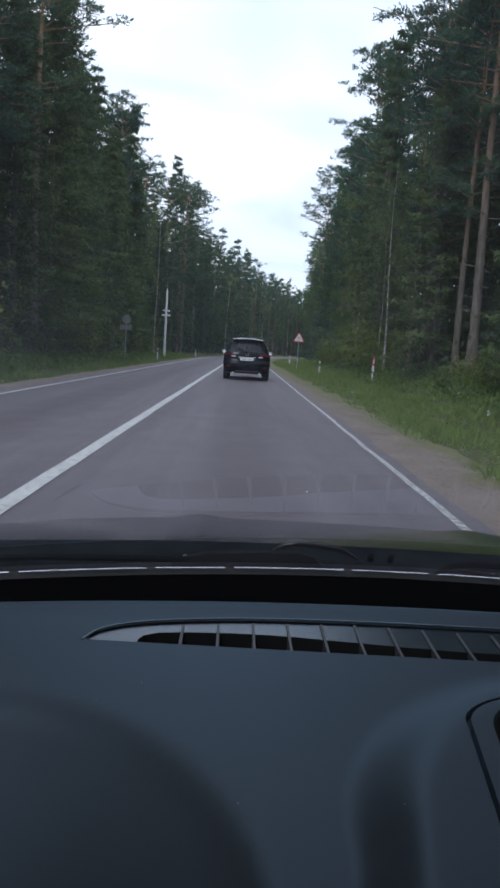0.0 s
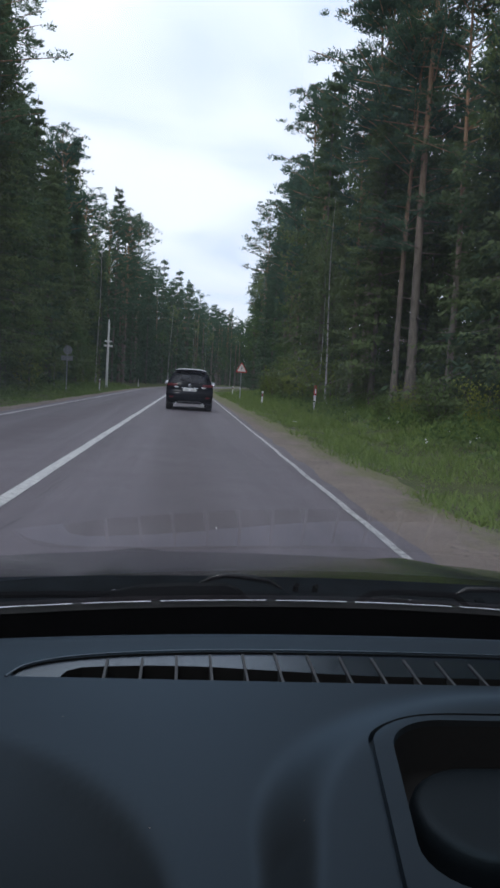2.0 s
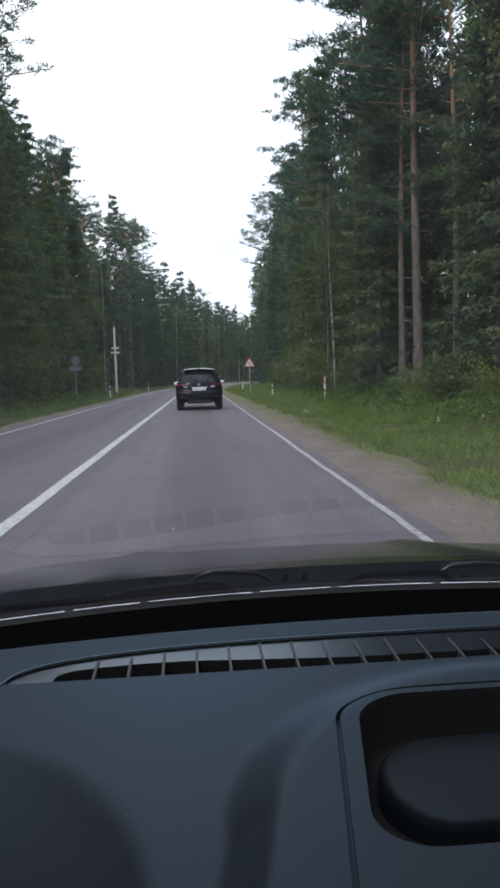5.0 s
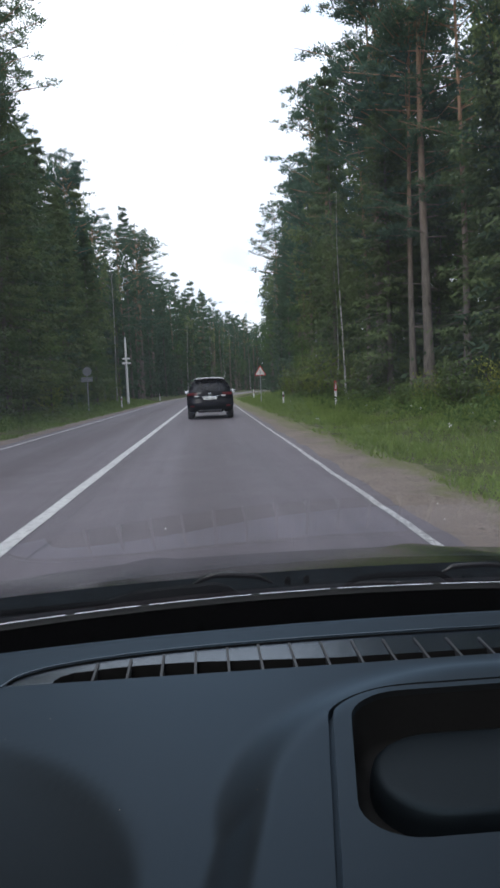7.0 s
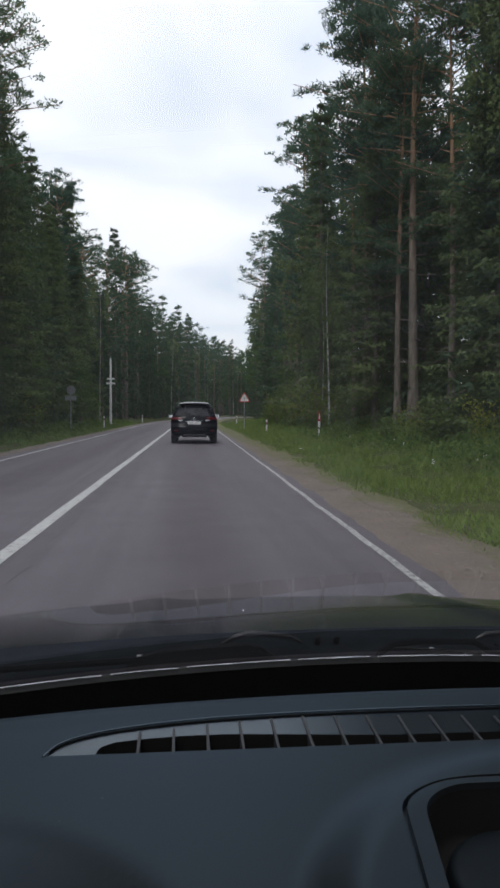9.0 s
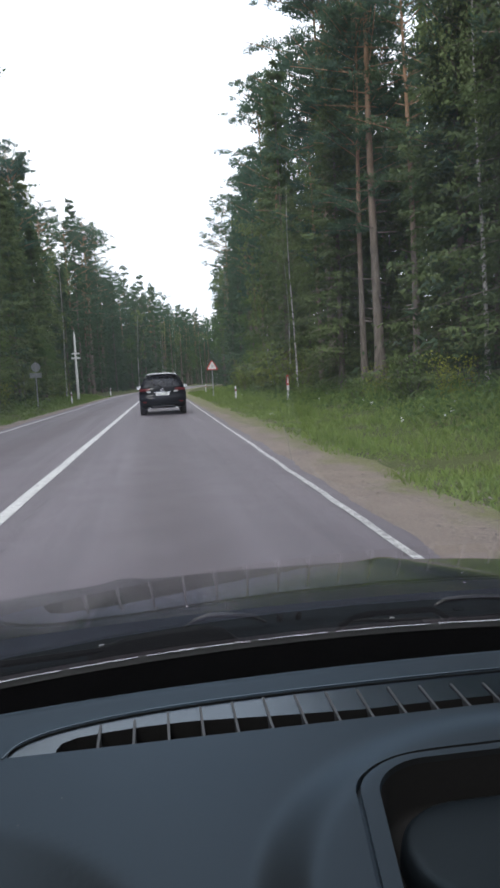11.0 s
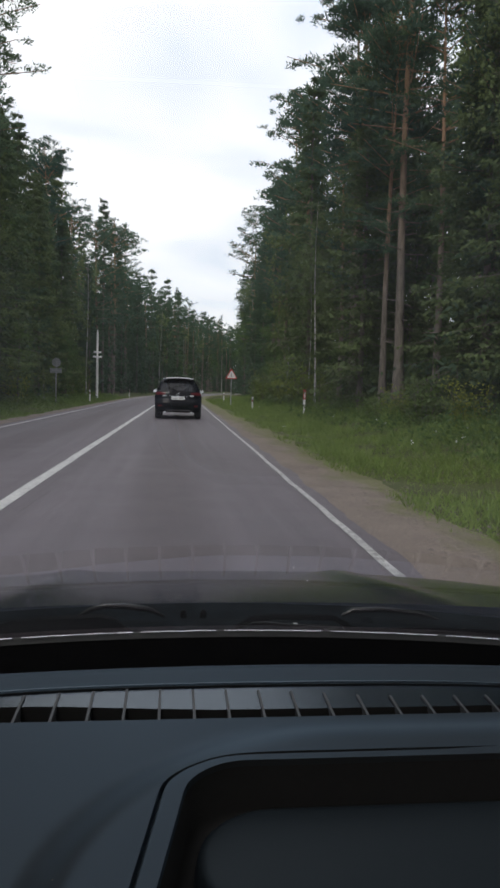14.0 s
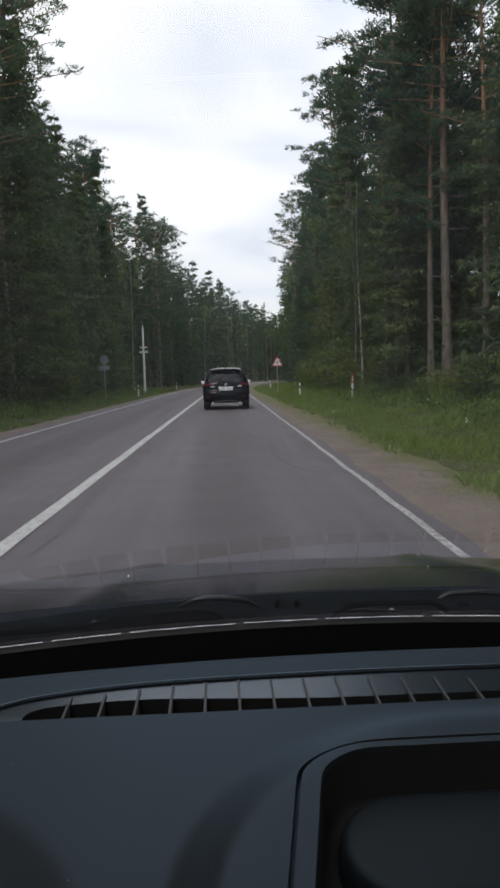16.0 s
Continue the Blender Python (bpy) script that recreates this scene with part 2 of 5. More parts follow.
def pane_material(name, tint=(1, 1, 1), ior=1.5, rough=0.0, dust=0.007, coat=(1, 1, 1)):
    m = bpy.data.materials.new(name)
    m.use_nodes = True
    n, l = m.node_tree.nodes, m.node_tree.links
    n.clear()
    out, mixer = n.new("ShaderNodeOutputMaterial"), n.new("ShaderNodeMixShader")
    clear, gloss, fr = n.new("ShaderNodeBsdfTransparent"), n.new("ShaderNodeBsdfGlossy"), n.new("ShaderNodeFresnel")
    clear.inputs[0].default_value = (*tint, 1)
    gloss.inputs["Roughness"].default_value = rough
    gloss.inputs["Color"].default_value = (*coat, 1)
    fr.inputs["IOR"].default_value = ior
    l.new(fr.outputs[0], mixer.inputs[0])
    l.new(clear.outputs[0], mixer.inputs[1])
    l.new(gloss.outputs[0], mixer.inputs[2])
    film, dusty, spots = n.new("ShaderNodeBsdfTranslucent"), n.new("ShaderNodeMixShader"), n.new("ShaderNodeTexNoise")
    film.inputs[0].default_value = (0.8, 0.84, 0.88, 1)
    spots.inputs["Scale"].default_value, spots.inputs["Detail"].default_value = 9.0, 6.0
    amount = n.new("ShaderNodeMapRange")
    amount.inputs["From Min"].default_value, amount.inputs["From Max"].default_value = 0.3, 0.8
    amount.inputs["To Min"].default_value, amount.inputs["To Max"].default_value = dust * 0.7, dust * 1.5
    l.new(spots.outputs["Fac"], amount.inputs["Value"])
    l.new(amount.outputs[0], dusty.inputs[0])
    l.new(mixer.outputs[0], dusty.inputs[1])
    l.new(film.outputs[0], dusty.inputs[2])
    l.new(dusty.outputs[0], out.inputs[0])
    return m


M_ASPHALT, M_LINE, M_GRAVEL, M_GROUND = asphalt_material(), line_material(), gravel_material(), ground_material()
M_EDGE = line_material("worn_road_paint", 0.07)
M_PINE = leaf_material("pine_needles", (0.047, 0.093, 0.060), (0.084, 0.149, 0.091), (0.134, 0.208, 0.120))
M_SPRUCE = leaf_material("spruce_needles", (0.050, 0.082, 0.037), (0.086, 0.133, 0.053), (0.178, 0.233, 0.082), fresh=0.45)
M_SPRUCE_FAR = leaf_material("far_spruce_needles", (0.043, 0.077, 0.046), (0.072, 0.125, 0.068), (0.120, 0.182, 0.090))
M_BIRCH_LEAF = leaf_material("birch_leaves", (0.094, 0.138, 0.055), (0.149, 0.209, 0.086), (0.220, 0.286, 0.110))
M_ALDER = leaf_material("alder_leaves", (0.057, 0.109, 0.034), (0.098, 0.168, 0.048), (0.144, 0.225, 0.069))
M_SHRUB = leaf_material("shrub_leaves", (0.07, 0.115, 0.03), (0.13, 0.19, 0.045), (0.22, 0.28, 0.07))
M_SHRUB_PALE = leaf_material("pale_shrub_leaves", (0.13, 0.18, 0.04), (0.23, 0.28, 0.06), (0.34, 0.37, 0.09))
M_HERB = leaf_material("herb_leaves", (0.085, 0.150, 0.040), (0.17, 0.26, 0.065), (0.27, 0.35, 0.10), pale=0.95)
M_GRASS = leaf_material("grass_blades", (0.105, 0.185, 0.045), (0.25, 0.37, 0.100), (0.42, 0.45, 0.20), 0.35, pale=0.95)
M_PINE_BARK = bark_material("pine_bark", (0.085, 0.074, 0.065), (0.22, 0.190, 0.163), (0.38, 0.235, 0.14), (0.28, 0.7), 22)
M_SPRUCE_BARK = bark_material("spruce_bark", (0.08, 0.070, 0.062), (0.19, 0.165, 0.145))
M_BIRCH = birch_material()
# the pad's gloss is tinted blue to stand for mirrored sky
M_DASH = dash_material("dash_plastic", (0.0078, 0.0075, 0.0067), 0.46, 0.0, (0.495, 0.685, 0.88), 1.36)
M_VENT = dash_material("vent_plastic", (0.006, 0.008, 0.011), 0.13, 0.65, (0.52, 0.78, 1.0))
M_SLAT = plain("slat_plastic", (0.030, 0.032, 0.035), 0.5, grain=300, spec=0.2)
M_TRAY = dash_material("tray_plastic", (0.0034, 0.0042, 0.0052), 0.55, 0.20, (0.6, 0.85, 1.0))
# black of small rubber parts, set deep enough to paint shaded gaps too
M_BLACK = plain("rubber_and_gap_black", (0.0022, 0.0022, 0.0024), 0.85, spec=0.04)
# for the vent duct, and for the tray bowl's painted shade
M_RECESS = plain("recess_black", (0.0060, 0.0058, 0.0056), 0.7, spec=0.15)
M_COWL = plain("cowl_plastic", (0.0060, 0.0085, 0.0105), 0.7, grain=25, amount=0.45, bump=0.2, spec=0.004)
M_SEAL = plain("seal_rubber", (0.012, 0.0125, 0.013), 0.55, grain=200, spec=0.3)
M_WIPER = plain("wiper_paint", (0.0018, 0.0021, 0.0027), 0.5, grain=300, spec=0.012)
M_ARM = plain("satin_wiper_paint", (0.003, 0.0035, 0.0045), 0.24, grain=300, spec=0.32)
M_STUD = plain("pale_plastic", (0.40, 0.41, 0.42), 0.5, grain=60)
M_BONNET = plain("dark_car_paint", (0.0035, 0.0044, 0.0062), 0.14, grain=3, amount=0.25, spec=0.12)
M_CHROME = plain("bright_trim", (0.75, 0.76, 0.78), 0.22, 1.0, grain=60, amount=0.08)
M_LINING = plain("grey_lining", (0.058, 0.049, 0.042), 0.95, grain=300, bump=0.3)
M_SCREEN = pane_material("windscreen_glass", (0.96, 0.97, 0.97), 2.45, coat=(0.97, 0.79, 0.90))
M_SIDEGLASS = pane_material("side_glass", (0.95, 0.97, 0.97), 1.5)
M_BITUMEN = plain("bitumen", (0.030, 0.027, 0.030), 0.6, grain=30, amount=0.4)
M_NAVY = plain("dark_blue_paint", (0.003, 0.0036, 0.006), 0.10, grain=2, amount=0.3, spec=0.09)
M_SUVGLASS = plain("tinted_glass", (0.012, 0.014, 0.02), 0.06, grain=2)
M_RED = plain("red_lamp_lens", (0.13, 0.010, 0.014), 0.15, grain=40, spec=0.3)
M_PLATE = plain("plate_white", (0.86, 0.87, 0.88), 0.35, grain=30, amount=0.06)
M_INK = plain("plate_ink", (0.16, 0.16, 0.18), 0.5)
M_PLATE_BAR = plain("plate_grey", (0.42, 0.42, 0.44), 0.5)
M_SILVER = plain("silver_trim", (0.55, 0.56, 0.58), 0.3, 0.8, grain=50)
M_TYRE = plain("tyre_rubber", (0.018, 0.018, 0.019), 0.85, grain=120, bump=0.4)
M_WHITE = plain("white_paint", (0.72, 0.72, 0.70), 0.5, grain=9, amount=0.12)
M_SIGNRED = plain("sign_red", (0.45, 0.03, 0.03), 0.4, grain=9)
M_YELLOW = plain("yellow_paint", (0.62, 0.45, 0.05), 0.5, grain=9)
M_STEEL = plain("galvanised_steel", (0.42, 0.43, 0.44), 0.45, 0.7, grain=25)
M_STONE = plain("pale_stone", (0.17, 0.145, 0.125), 0.9, grain=8, amount=0.4)


# ---- mesh helpers ----
def np_mesh(name, verts, faces, mats, index=None, smooth=False, normals=None):
    """A mesh from arrays; faces all have one number of corners. normals: one for each corner point, for crowns that shade as clumps."""
    verts, faces = np.asarray(verts, np.float32), np.asarray(faces, np.int32)
    me = bpy.data.meshes.new(name)
    k = faces.shape[1]
    me.vertices.add(len(verts))
    me.vertices.foreach_set("co", verts.ravel())
    me.loops.add(faces.size)
    me.loops.foreach_set("vertex_index", faces.ravel())
    me.polygons.add(len(faces))
    me.polygons.foreach_set("loop_start", np.arange(0, faces.size, k, dtype=np.int32))
    if index is not None:
        me.polygons.foreach_set("material_index", np.asarray(index, np.int32))
    for m in mats:
        me.materials.append(m)
    me.polygons.foreach_set("use_smooth", np.full(len(faces), smooth or normals is not None))
    me.update(calc_edges=True)
    if normals is not None:
        soft = me.attributes.new("custom_normal", "FLOAT_VECTOR", "POINT")
        soft.data.foreach_set("vector", np.asarray(normals, np.float32).ravel())
        me.update()
    return me


def part(name, bm, material, parent, label="", smooth=False):
    me = bpy.data.meshes.new(name)
    bm.to_mesh(me)
    bm.free()
    me.materials.append(material)
    if smooth:
        me.polygons.foreach_set("use_smooth", np.full(len(me.polygons), True))
        me.set_sharp_from_angle(angle=radians(40))
    ob = new(name, me)
    ob.parent = parent
    return tagged(ob, label)


def mesh_part(name, me, parent, label=""):
    ob = new(name, me)
    ob.parent = parent
    return tagged(ob, label)


def thing(name, m, label, category, group="", kind=""):
    ob = new(name)
    ob.matrix_world = m
    ob.empty_display_size = 0.2
    return tagged(ob, label, category, group, kind)


def box(bm, x0, x1, y0, y1, z0, z1, bevel=0.0):
    r = bmesh.ops.create_cube(bm, size=1, matrix=Matrix.Translation(((x0 + x1) / 2, (y0 + y1) / 2, (z0 + z1) / 2))
                              @ Matrix.Diagonal((x1 - x0, y1 - y0, z1 - z0, 1)))
    if bevel:
        es = list({e for v in r["verts"] for e in v.link_edges})
        bmesh.ops.bevel(bm, geom=es, offset=bevel, segments=2, affect="EDGES", profile=0.5)
    return bm


def tube(bm, pts, radii, sides=8, cap=True):
    rings = []
    for i, p in enumerate(pts):
        p = Vector(p)
        a = Vector(pts[max(0, i - 1)])
        b = Vector(pts[min(len(pts) - 1, i + 1)])
        d = (b - a).normalized()
        u = d.orthogonal().normalized() if i == 0 else (u - d * u.dot(d)).normalized()
        w = d.cross(u)
        r = radii[i] if hasattr(radii, "__len__") else radii
        rings.append([bm.verts.new(p + (u * math.cos(t) + w * math.sin(t)) * r) for t in (k * math.tau / sides for k in range(sides))])
    for a, b in zip(rings, rings[1:]):
        for k in range(sides):
            bm.faces.new((a[k], a[(k + 1) % sides], b[(k + 1) % sides], b[k]))
    if cap:
        bm.faces.new(rings[0][::-1])
        bm.faces.new(rings[-1])
    return bm


def prism(bm, outline, z0, z1):
    lo = [bm.verts.new((x, y, z0)) for x, y in outline]
    hi = [bm.verts.new((x, y, z1)) for x, y in outline]
    n = len(outline)
    bm.faces.new(lo[::-1])
    bm.faces.new(hi)
    for i in range(n):
        bm.faces.new((lo[i], lo[(i + 1) % n], hi[(i + 1) % n], hi[i]))
    return bm


def grid_solid(nx, ny, fn, thick):
    """A sheet of nx by ny steps with fn(u, v) its top and a skirt and bottom thick below it."""
    bm = bmesh.new()
    top = [[bm.verts.new(fn(i / nx, j / ny)) for j in range(ny + 1)] for i in range(nx + 1)]
    low = [[bm.verts.new((v.co.x, v.co.y, v.co.z - thick)) for v in row] for row in top]
    for i in range(nx):
        for j in range(ny):
            bm.faces.new((top[i][j], top[i + 1][j], top[i + 1][j + 1], top[i][j + 1]))
            bm.faces.new((low[i][j], low[i][j + 1], low[i + 1][j + 1], low[i + 1][j]))
    for i in range(nx):
        bm.faces.new((top[i + 1][0], top[i][0], low[i][0], low[i + 1][0]))
        bm.faces.new((top[i][ny], top[i + 1][ny], low[i + 1][ny], low[i][ny]))
    for j in range(ny):
        bm.faces.new((top[0][j], top[0][j + 1], low[0][j + 1], low[0][j]))
        bm.faces.new((top[nx][j + 1], top[nx][j], low[nx][j], low[nx][j + 1]))
    return bm


def smooth01(a, b, x):
    t = min(1, max(0, (x - a) / (b - a)))
    return t * t * (3 - 2 * t)


# ---- ground and road ----
def road_x(y):
    """The lane's middle line: nearly straight, then a gentle bend to the right."""
    return 0.020 * y + (0.0 if y < 70 else (y - 70) ** 2 / 1100 if y < 240 else 26.27 + (y - 240) * 0.309)


def ground_z(d, y):
    """Height of the ground d metres to the right of the lane's middle."""
    if d > 0:
        z = -0.06 - 0.10 * smooth01(2.2, 4.4, d) + 0.55 * smooth01(4.2, 9.0, d) + 0.5 * smooth01(9, 30, d)
    else:
        z = -0.06 - 0.06 * smooth01(5.6, 6.8, -d) + 0.40 * smooth01(6.5, 11.0, -d) + 0.4 * smooth01(11, 30, -d)
    if d > 4 or d < -6:
        z += 0.07 * noise.noise(Vector((d * 0.5, y * 0.5, 3.1))) + 0.03 * noise.noise(Vector((d * 1.7, y * 1.7, 7.7)))
    return z


def strip(name, d0, d1, y0, y1, step, z, nd, mat, thick=0.0, ragged=0.0, seed=0):
    ys = np.arange(y0, y1 + step * 0.5, step)
    V, F = [], []
    for y in ys:
        for k in range(nd + 1):
            d = d0 + (d1 - d0) * k / nd
            if ragged and k in (0, nd):
                d += ragged * noise.noise(Vector((seed + d, y * 0.9, 0.5))) + ragged * 0.5 * noise.noise(Vector((seed + d, y * 4, 0.5)))
            zz = z(d, y) if callable(z) else z
            V.append((road_x(y) + d, y, zz))
    n = nd + 1
    for i in range(len(ys) - 1):
        for k in range(nd):
            a = i * n + k
            F.append((a, a + 1, a + n + 1, a + n))
    if thick:
        # the cut edges have corners of their own, so that the top stays flat to the rim
        sides = [V[i * n + k] for i in range(len(ys)) for k in (0, nd)]
        base, low = len(V), len(V) + len(sides)
        V += sides + [(x, y, zz - thick) for x, y, zz in sides]
        for i in range(len(ys) - 1):
            a = 2 * i
            F += [(base + a, base + a + 2, low + a + 2, low + a), (base + a + 3, base + a + 1, low + a + 1, low + a + 3)]
    return np_mesh(name, V, F, [mat], smooth=True)


tagged(new("ground", (lambda: (
    np_mesh("ground", *(lambda ds, ys: (
        [(road_x(y) + d, y, ground_z(d, y)) for y in ys for d in ds],
        [(j * len(ds) + i, j * len(ds) + i + 1, (j + 1) * len(ds) + i + 1, (j + 1) * len(ds) + i) for j in range(len(ys) - 1) for i in range(len(ds) - 1)]))(
        [-2500, -600, -200, -90, -50] + [-32 + 0.8 * k for k in range(81)] + [50, 90, 200, 600, 2500],
        [-2500, -600, -150, -60] + [-30 + 0.8 * k for k in range(150)] + [92 + 4 * k for k in range(52)] + [320, 400, 800, 1600, 3200]),
        [M_GROUND], smooth=True)))()),
    "rough grassy forest ground rising gently beside the road", "ground", kind="structure")
tagged(new("road", strip("road", -5.36, 1.82, -60, 300, 0.25, lambda d, y: 0.0 - 0.004 * abs(d), 8, M_ASPHALT, 0.12, 0.075, 3)),
       "grey patched asphalt of a two-lane forest road", "road", kind="structure")
tagged(new("shoulder", strip("shoulder", 1.62, 2.95, -60, 300, 0.4, lambda d, y: -0.024 - 0.03 * (d - 2), 4, M_GRAVEL, 0.12, 0.26, 11)),
       "sandy pinkish gravel shoulder beside the asphalt", "shoulder", kind="structure")
tagged(new("shoulder", strip("shoulder", -6.0, -5.26, -60, 300, 0.4, -0.03, 2, M_GRAVEL, 0.12, 0.12, 17)),
       "narrow sandy gravel shoulder along the far lane", "shoulder", kind="structure")
tagged(new("centre_line", strip("centre_line", -1.765, -1.615, -60, 300, 0.5, 0.0005, 2, M_LINE, 0.0, 0.012, 5)),
       "worn solid white centre line", "road marking", kind="structure")
tagged(new("edge_line", strip("edge_line", 1.585, 1.655, -60, 300, 0.25, 0.0005, 1, M_EDGE, 0.0, 0.02, 23)),
       "worn white edge line on the asphalt", "road marking", kind="structure")
tagged(new("edge_line", strip("edge_line", -5.03, -4.93, -60, 300, 0.5, -0.014, 1, M_LINE, 0.0, 0.012, 29)),
       "worn white edge line of the far lane", "road marking", kind="structure")



def crack_mesh():
    """Broken, jagged cracks of uneven width that wander beside the centre line."""
    rng = random.Random(41)
    V, F = [], []
    y = 2.0
    while y < 70:
        length, d = rng.uniform(0.7, 2.6), -1.47 + rng.uniform(-0.07, 0.10)
        n = max(3, int(length / 0.16))
        wide = rng.uniform(0.006, 0.013)
        for k in range(n + 1):
            d += rng.uniform(-0.022, 0.024)
            w = wide * rng.uniform(0.5, 1.3) * (0.15 if k in (0, n) else 1.0)
            yy = y + length * k / n
            V += [(road_x(yy) + d - w, yy, 0.0006 - 0.004 * abs(d) + 0.0006), (road_x(yy) + d + w, yy, 0.0006 - 0.004 * abs(d) + 0.0006)]
            if k:
                a = len(V) - 4
                F.append((a, a + 1, a + 3, a + 2))
        y += length + rng.uniform(0.2, 2.4)
    return np_mesh("road_crack", V, F, [M_BITUMEN])


tagged(new("road_crack", crack_mesh()), "thin broken dark cracks beside the centre line", "road crack", kind="structure")


# ---- plants ----
def unit(a):
    return a / np.maximum(np.linalg.norm(a, axis=-1, keepdims=True), 1e-6)


def blades(rng, base, way, length, width):
    """Narrow diamond leaves: arrays of places, directions, lengths and widths."""
    way = unit(way)
    side = unit(np.cross(way, rng.normal(size=way.shape)))
    L, W = np.asarray(length)[:, None], np.asarray(width)[:, None]
    V = np.stack([base, base + way * L * 0.45 + side * W / 2, base + way * L, base + way * L * 0.45 - side * W / 2], 1)
    return V.reshape(-1, 3), np.arange(len(base) * 4).reshape(-1, 4)


def needles(rng, base, way, length, width):
    """Slim three-cornered sprays of needles."""
    way = unit(way)
    side = unit(np.cross(way, rng.normal(size=way.shape)))
    L, W = np.asarray(length)[:, None], np.asarray(width)[:, None]
    V = np.stack([base + side * W / 2, base - side * W / 2 + way * L * 0.12, base + way * L], 1)
    return V.reshape(-1, 3), np.arange(len(base) * 3).reshape(-1, 3)


def faced(leaves, n):
    """Leaves turned so that their upper faces look along n, with n as the shading normal of each."""
    V, F = leaves
    k = F.shape[1]
    n = unit(n)
    P = V.reshape(-1, k, 3)
    away = np.einsum("ij,ij->i", np.cross(P[:, 1] - P[:, 0], P[:, 2] - P[:, 0]), n) < 0
    F = F.copy()
    F[away] = F[away][:, ::-1]
    return V, F, np.repeat(n, k, 0)


def trunk_arrays(rng, tall, r0, r1, sway=0.15, sides=8, rings=10):
    ph = rng.uniform(0, 6.28, 2)
    V, F = [], []
    for i in range(rings + 1):
        h = i / rings
        r = r0 + (r1 - r0) * h ** 0.8 + r0 * 0.5 * max(0, 0.04 - h) / 0.04
        cx, cy = sway * math.sin(h * 3.1 + ph[0]) * h, sway * math.sin(h * 2.3 + ph[1]) * h
        for k in range(sides):
            a = k * math.tau / sides
            V.append((cx + r * math.cos(a), cy + r * math.sin(a), h * tall - (0.4 if i == 0 else 0)))
    for i in range(rings):
        for k in range(sides):
            a, b = i * sides + k, i * sides + (k + 1) % sides
            F.append((a, b, b + sides, a + sides))
    return np.array(V), np.array(F)


def limb_arrays(bases, tips, r):
    """Thin three-sided limbs from bases to tips."""
    V, F = [], []
    for b, t in zip(bases, tips):
        d = Vector(t - b)
        u = d.orthogonal().normalized()
        w = d.normalized().cross(u)
        n = len(V)
        for p, rr in ((Vector(b), r), (Vector(t), r * 0.4)):
            V += [tuple(p + (u * math.cos(a) + w * math.sin(a)) * rr) for a in (0, 2.1, 4.2)]
        F += [(n, n + 1, n + 4, n + 3), (n + 1, n + 2, n + 5, n + 4), (n + 2, n, n + 3, n + 5)]
    return np.array(V), np.array(F)


def joined(*pairs):
    V, F, n = [], [], 0
    for v, f in pairs:
        V.append(v)
        F.append(f + n)
        n += len(v)
    return np.concatenate(V), np.concatenate(F)


def pine(seed, level):
    rng = np.random.default_rng(seed)
    H = rng.uniform(20, 24)
    start = rng.uniform(0.32, 0.50)
    n, nt, nb, ll, ww, nd = ((26, 4, 13, 2.0, 3.6, 2), (40, 5, 20, 1.5, 2.6, 4), (52, 7, 26, 1.25, 2.5, 8), (62, 7, 46, 0.95, 1.75, 12))[level]
    h = start + (1 - start) * rng.uniform(0, 1, n) ** 0.9
    az = rng.uniform(0, 6.283, n)
    rel = (h - start) / (1 - start)
    reach = (1.1 + 2.9 * np.sin(np.clip(rel * 2.6 + 0.35, 0, 3.0))) * rng.uniform(0.5, 1.16, n) * (1 - rel * 0.25)
    up = rng.uniform(-0.05, 0.35, n) + rel * 0.5
    way = np.stack([np.cos(az), np.sin(az), up], 1)
    b = np.stack([0 * h, 0 * h, h * H], 1)
    t = b + way * reach[:, None]
    # flat pads of needles along each limb
    k = 0.25 + 0.75 * (np.arange(nt) + rng.uniform(0, 1, (n, nt))) / nt
    c = b[:, None] + way[:, None] * (reach[:, None] * k)[..., None] + rng.normal(0, 1, (n, nt, 3)) * (0.26, 0.26, 0.14)
    c = c.reshape(-1, 3)
    pad_r = np.repeat(rng.uniform(0.26, 0.66, len(c)), nb)
    off = unit(rng.normal(0, 1, (len(c) * nb, 3))) * rng.uniform(0.2, 1, (len(c) * nb, 1)) * (1, 1, 0.38)
    B = np.repeat(c, nb, 0) + off * pad_r[:, None]
    D = off * 1.2 + rng.normal(0, 0.45, B.shape) + np.repeat(np.repeat(way, nt, 0), nb, 0) * 0.35 + (0, 0, 0.55)
    m = len(B)
    leaves = faced(needles(rng, B, D, rng.uniform(0.13, 0.26, m) * ll, rng.uniform(0.032, 0.055, m) * ww),
                   off * (1, 1, 2.4) + np.repeat(np.repeat(way, nt, 0), nb, 0) * (0.35, 0.35, 0) + (0, 0, 0.35) + rng.normal(0, 0.22, B.shape))
    # bare dead branches below the crown
    hd, ad = rng.uniform(0.15, start, nd) * H, rng.uniform(0, 6.283, nd)
    db = np.stack([0 * hd, 0 * hd, hd], 1)
    dt = db + np.stack([np.cos(ad), np.sin(ad), rng.uniform(-0.3, 0.2, nd)], 1) * rng.uniform(0.4, 1.5, nd)[:, None]
    few = slice(None, None, 1 if level else 4)
    wood = joined(trunk_arrays(rng, H * 0.99, rng.uniform(0.185, 0.25), 0.03, 0.32, sides=8 if level else 5, rings=10 if level else 4),
                  limb_arrays(np.concatenate([b, db])[few], np.concatenate([t, dt])[few], 0.042))
    return wood, leaves


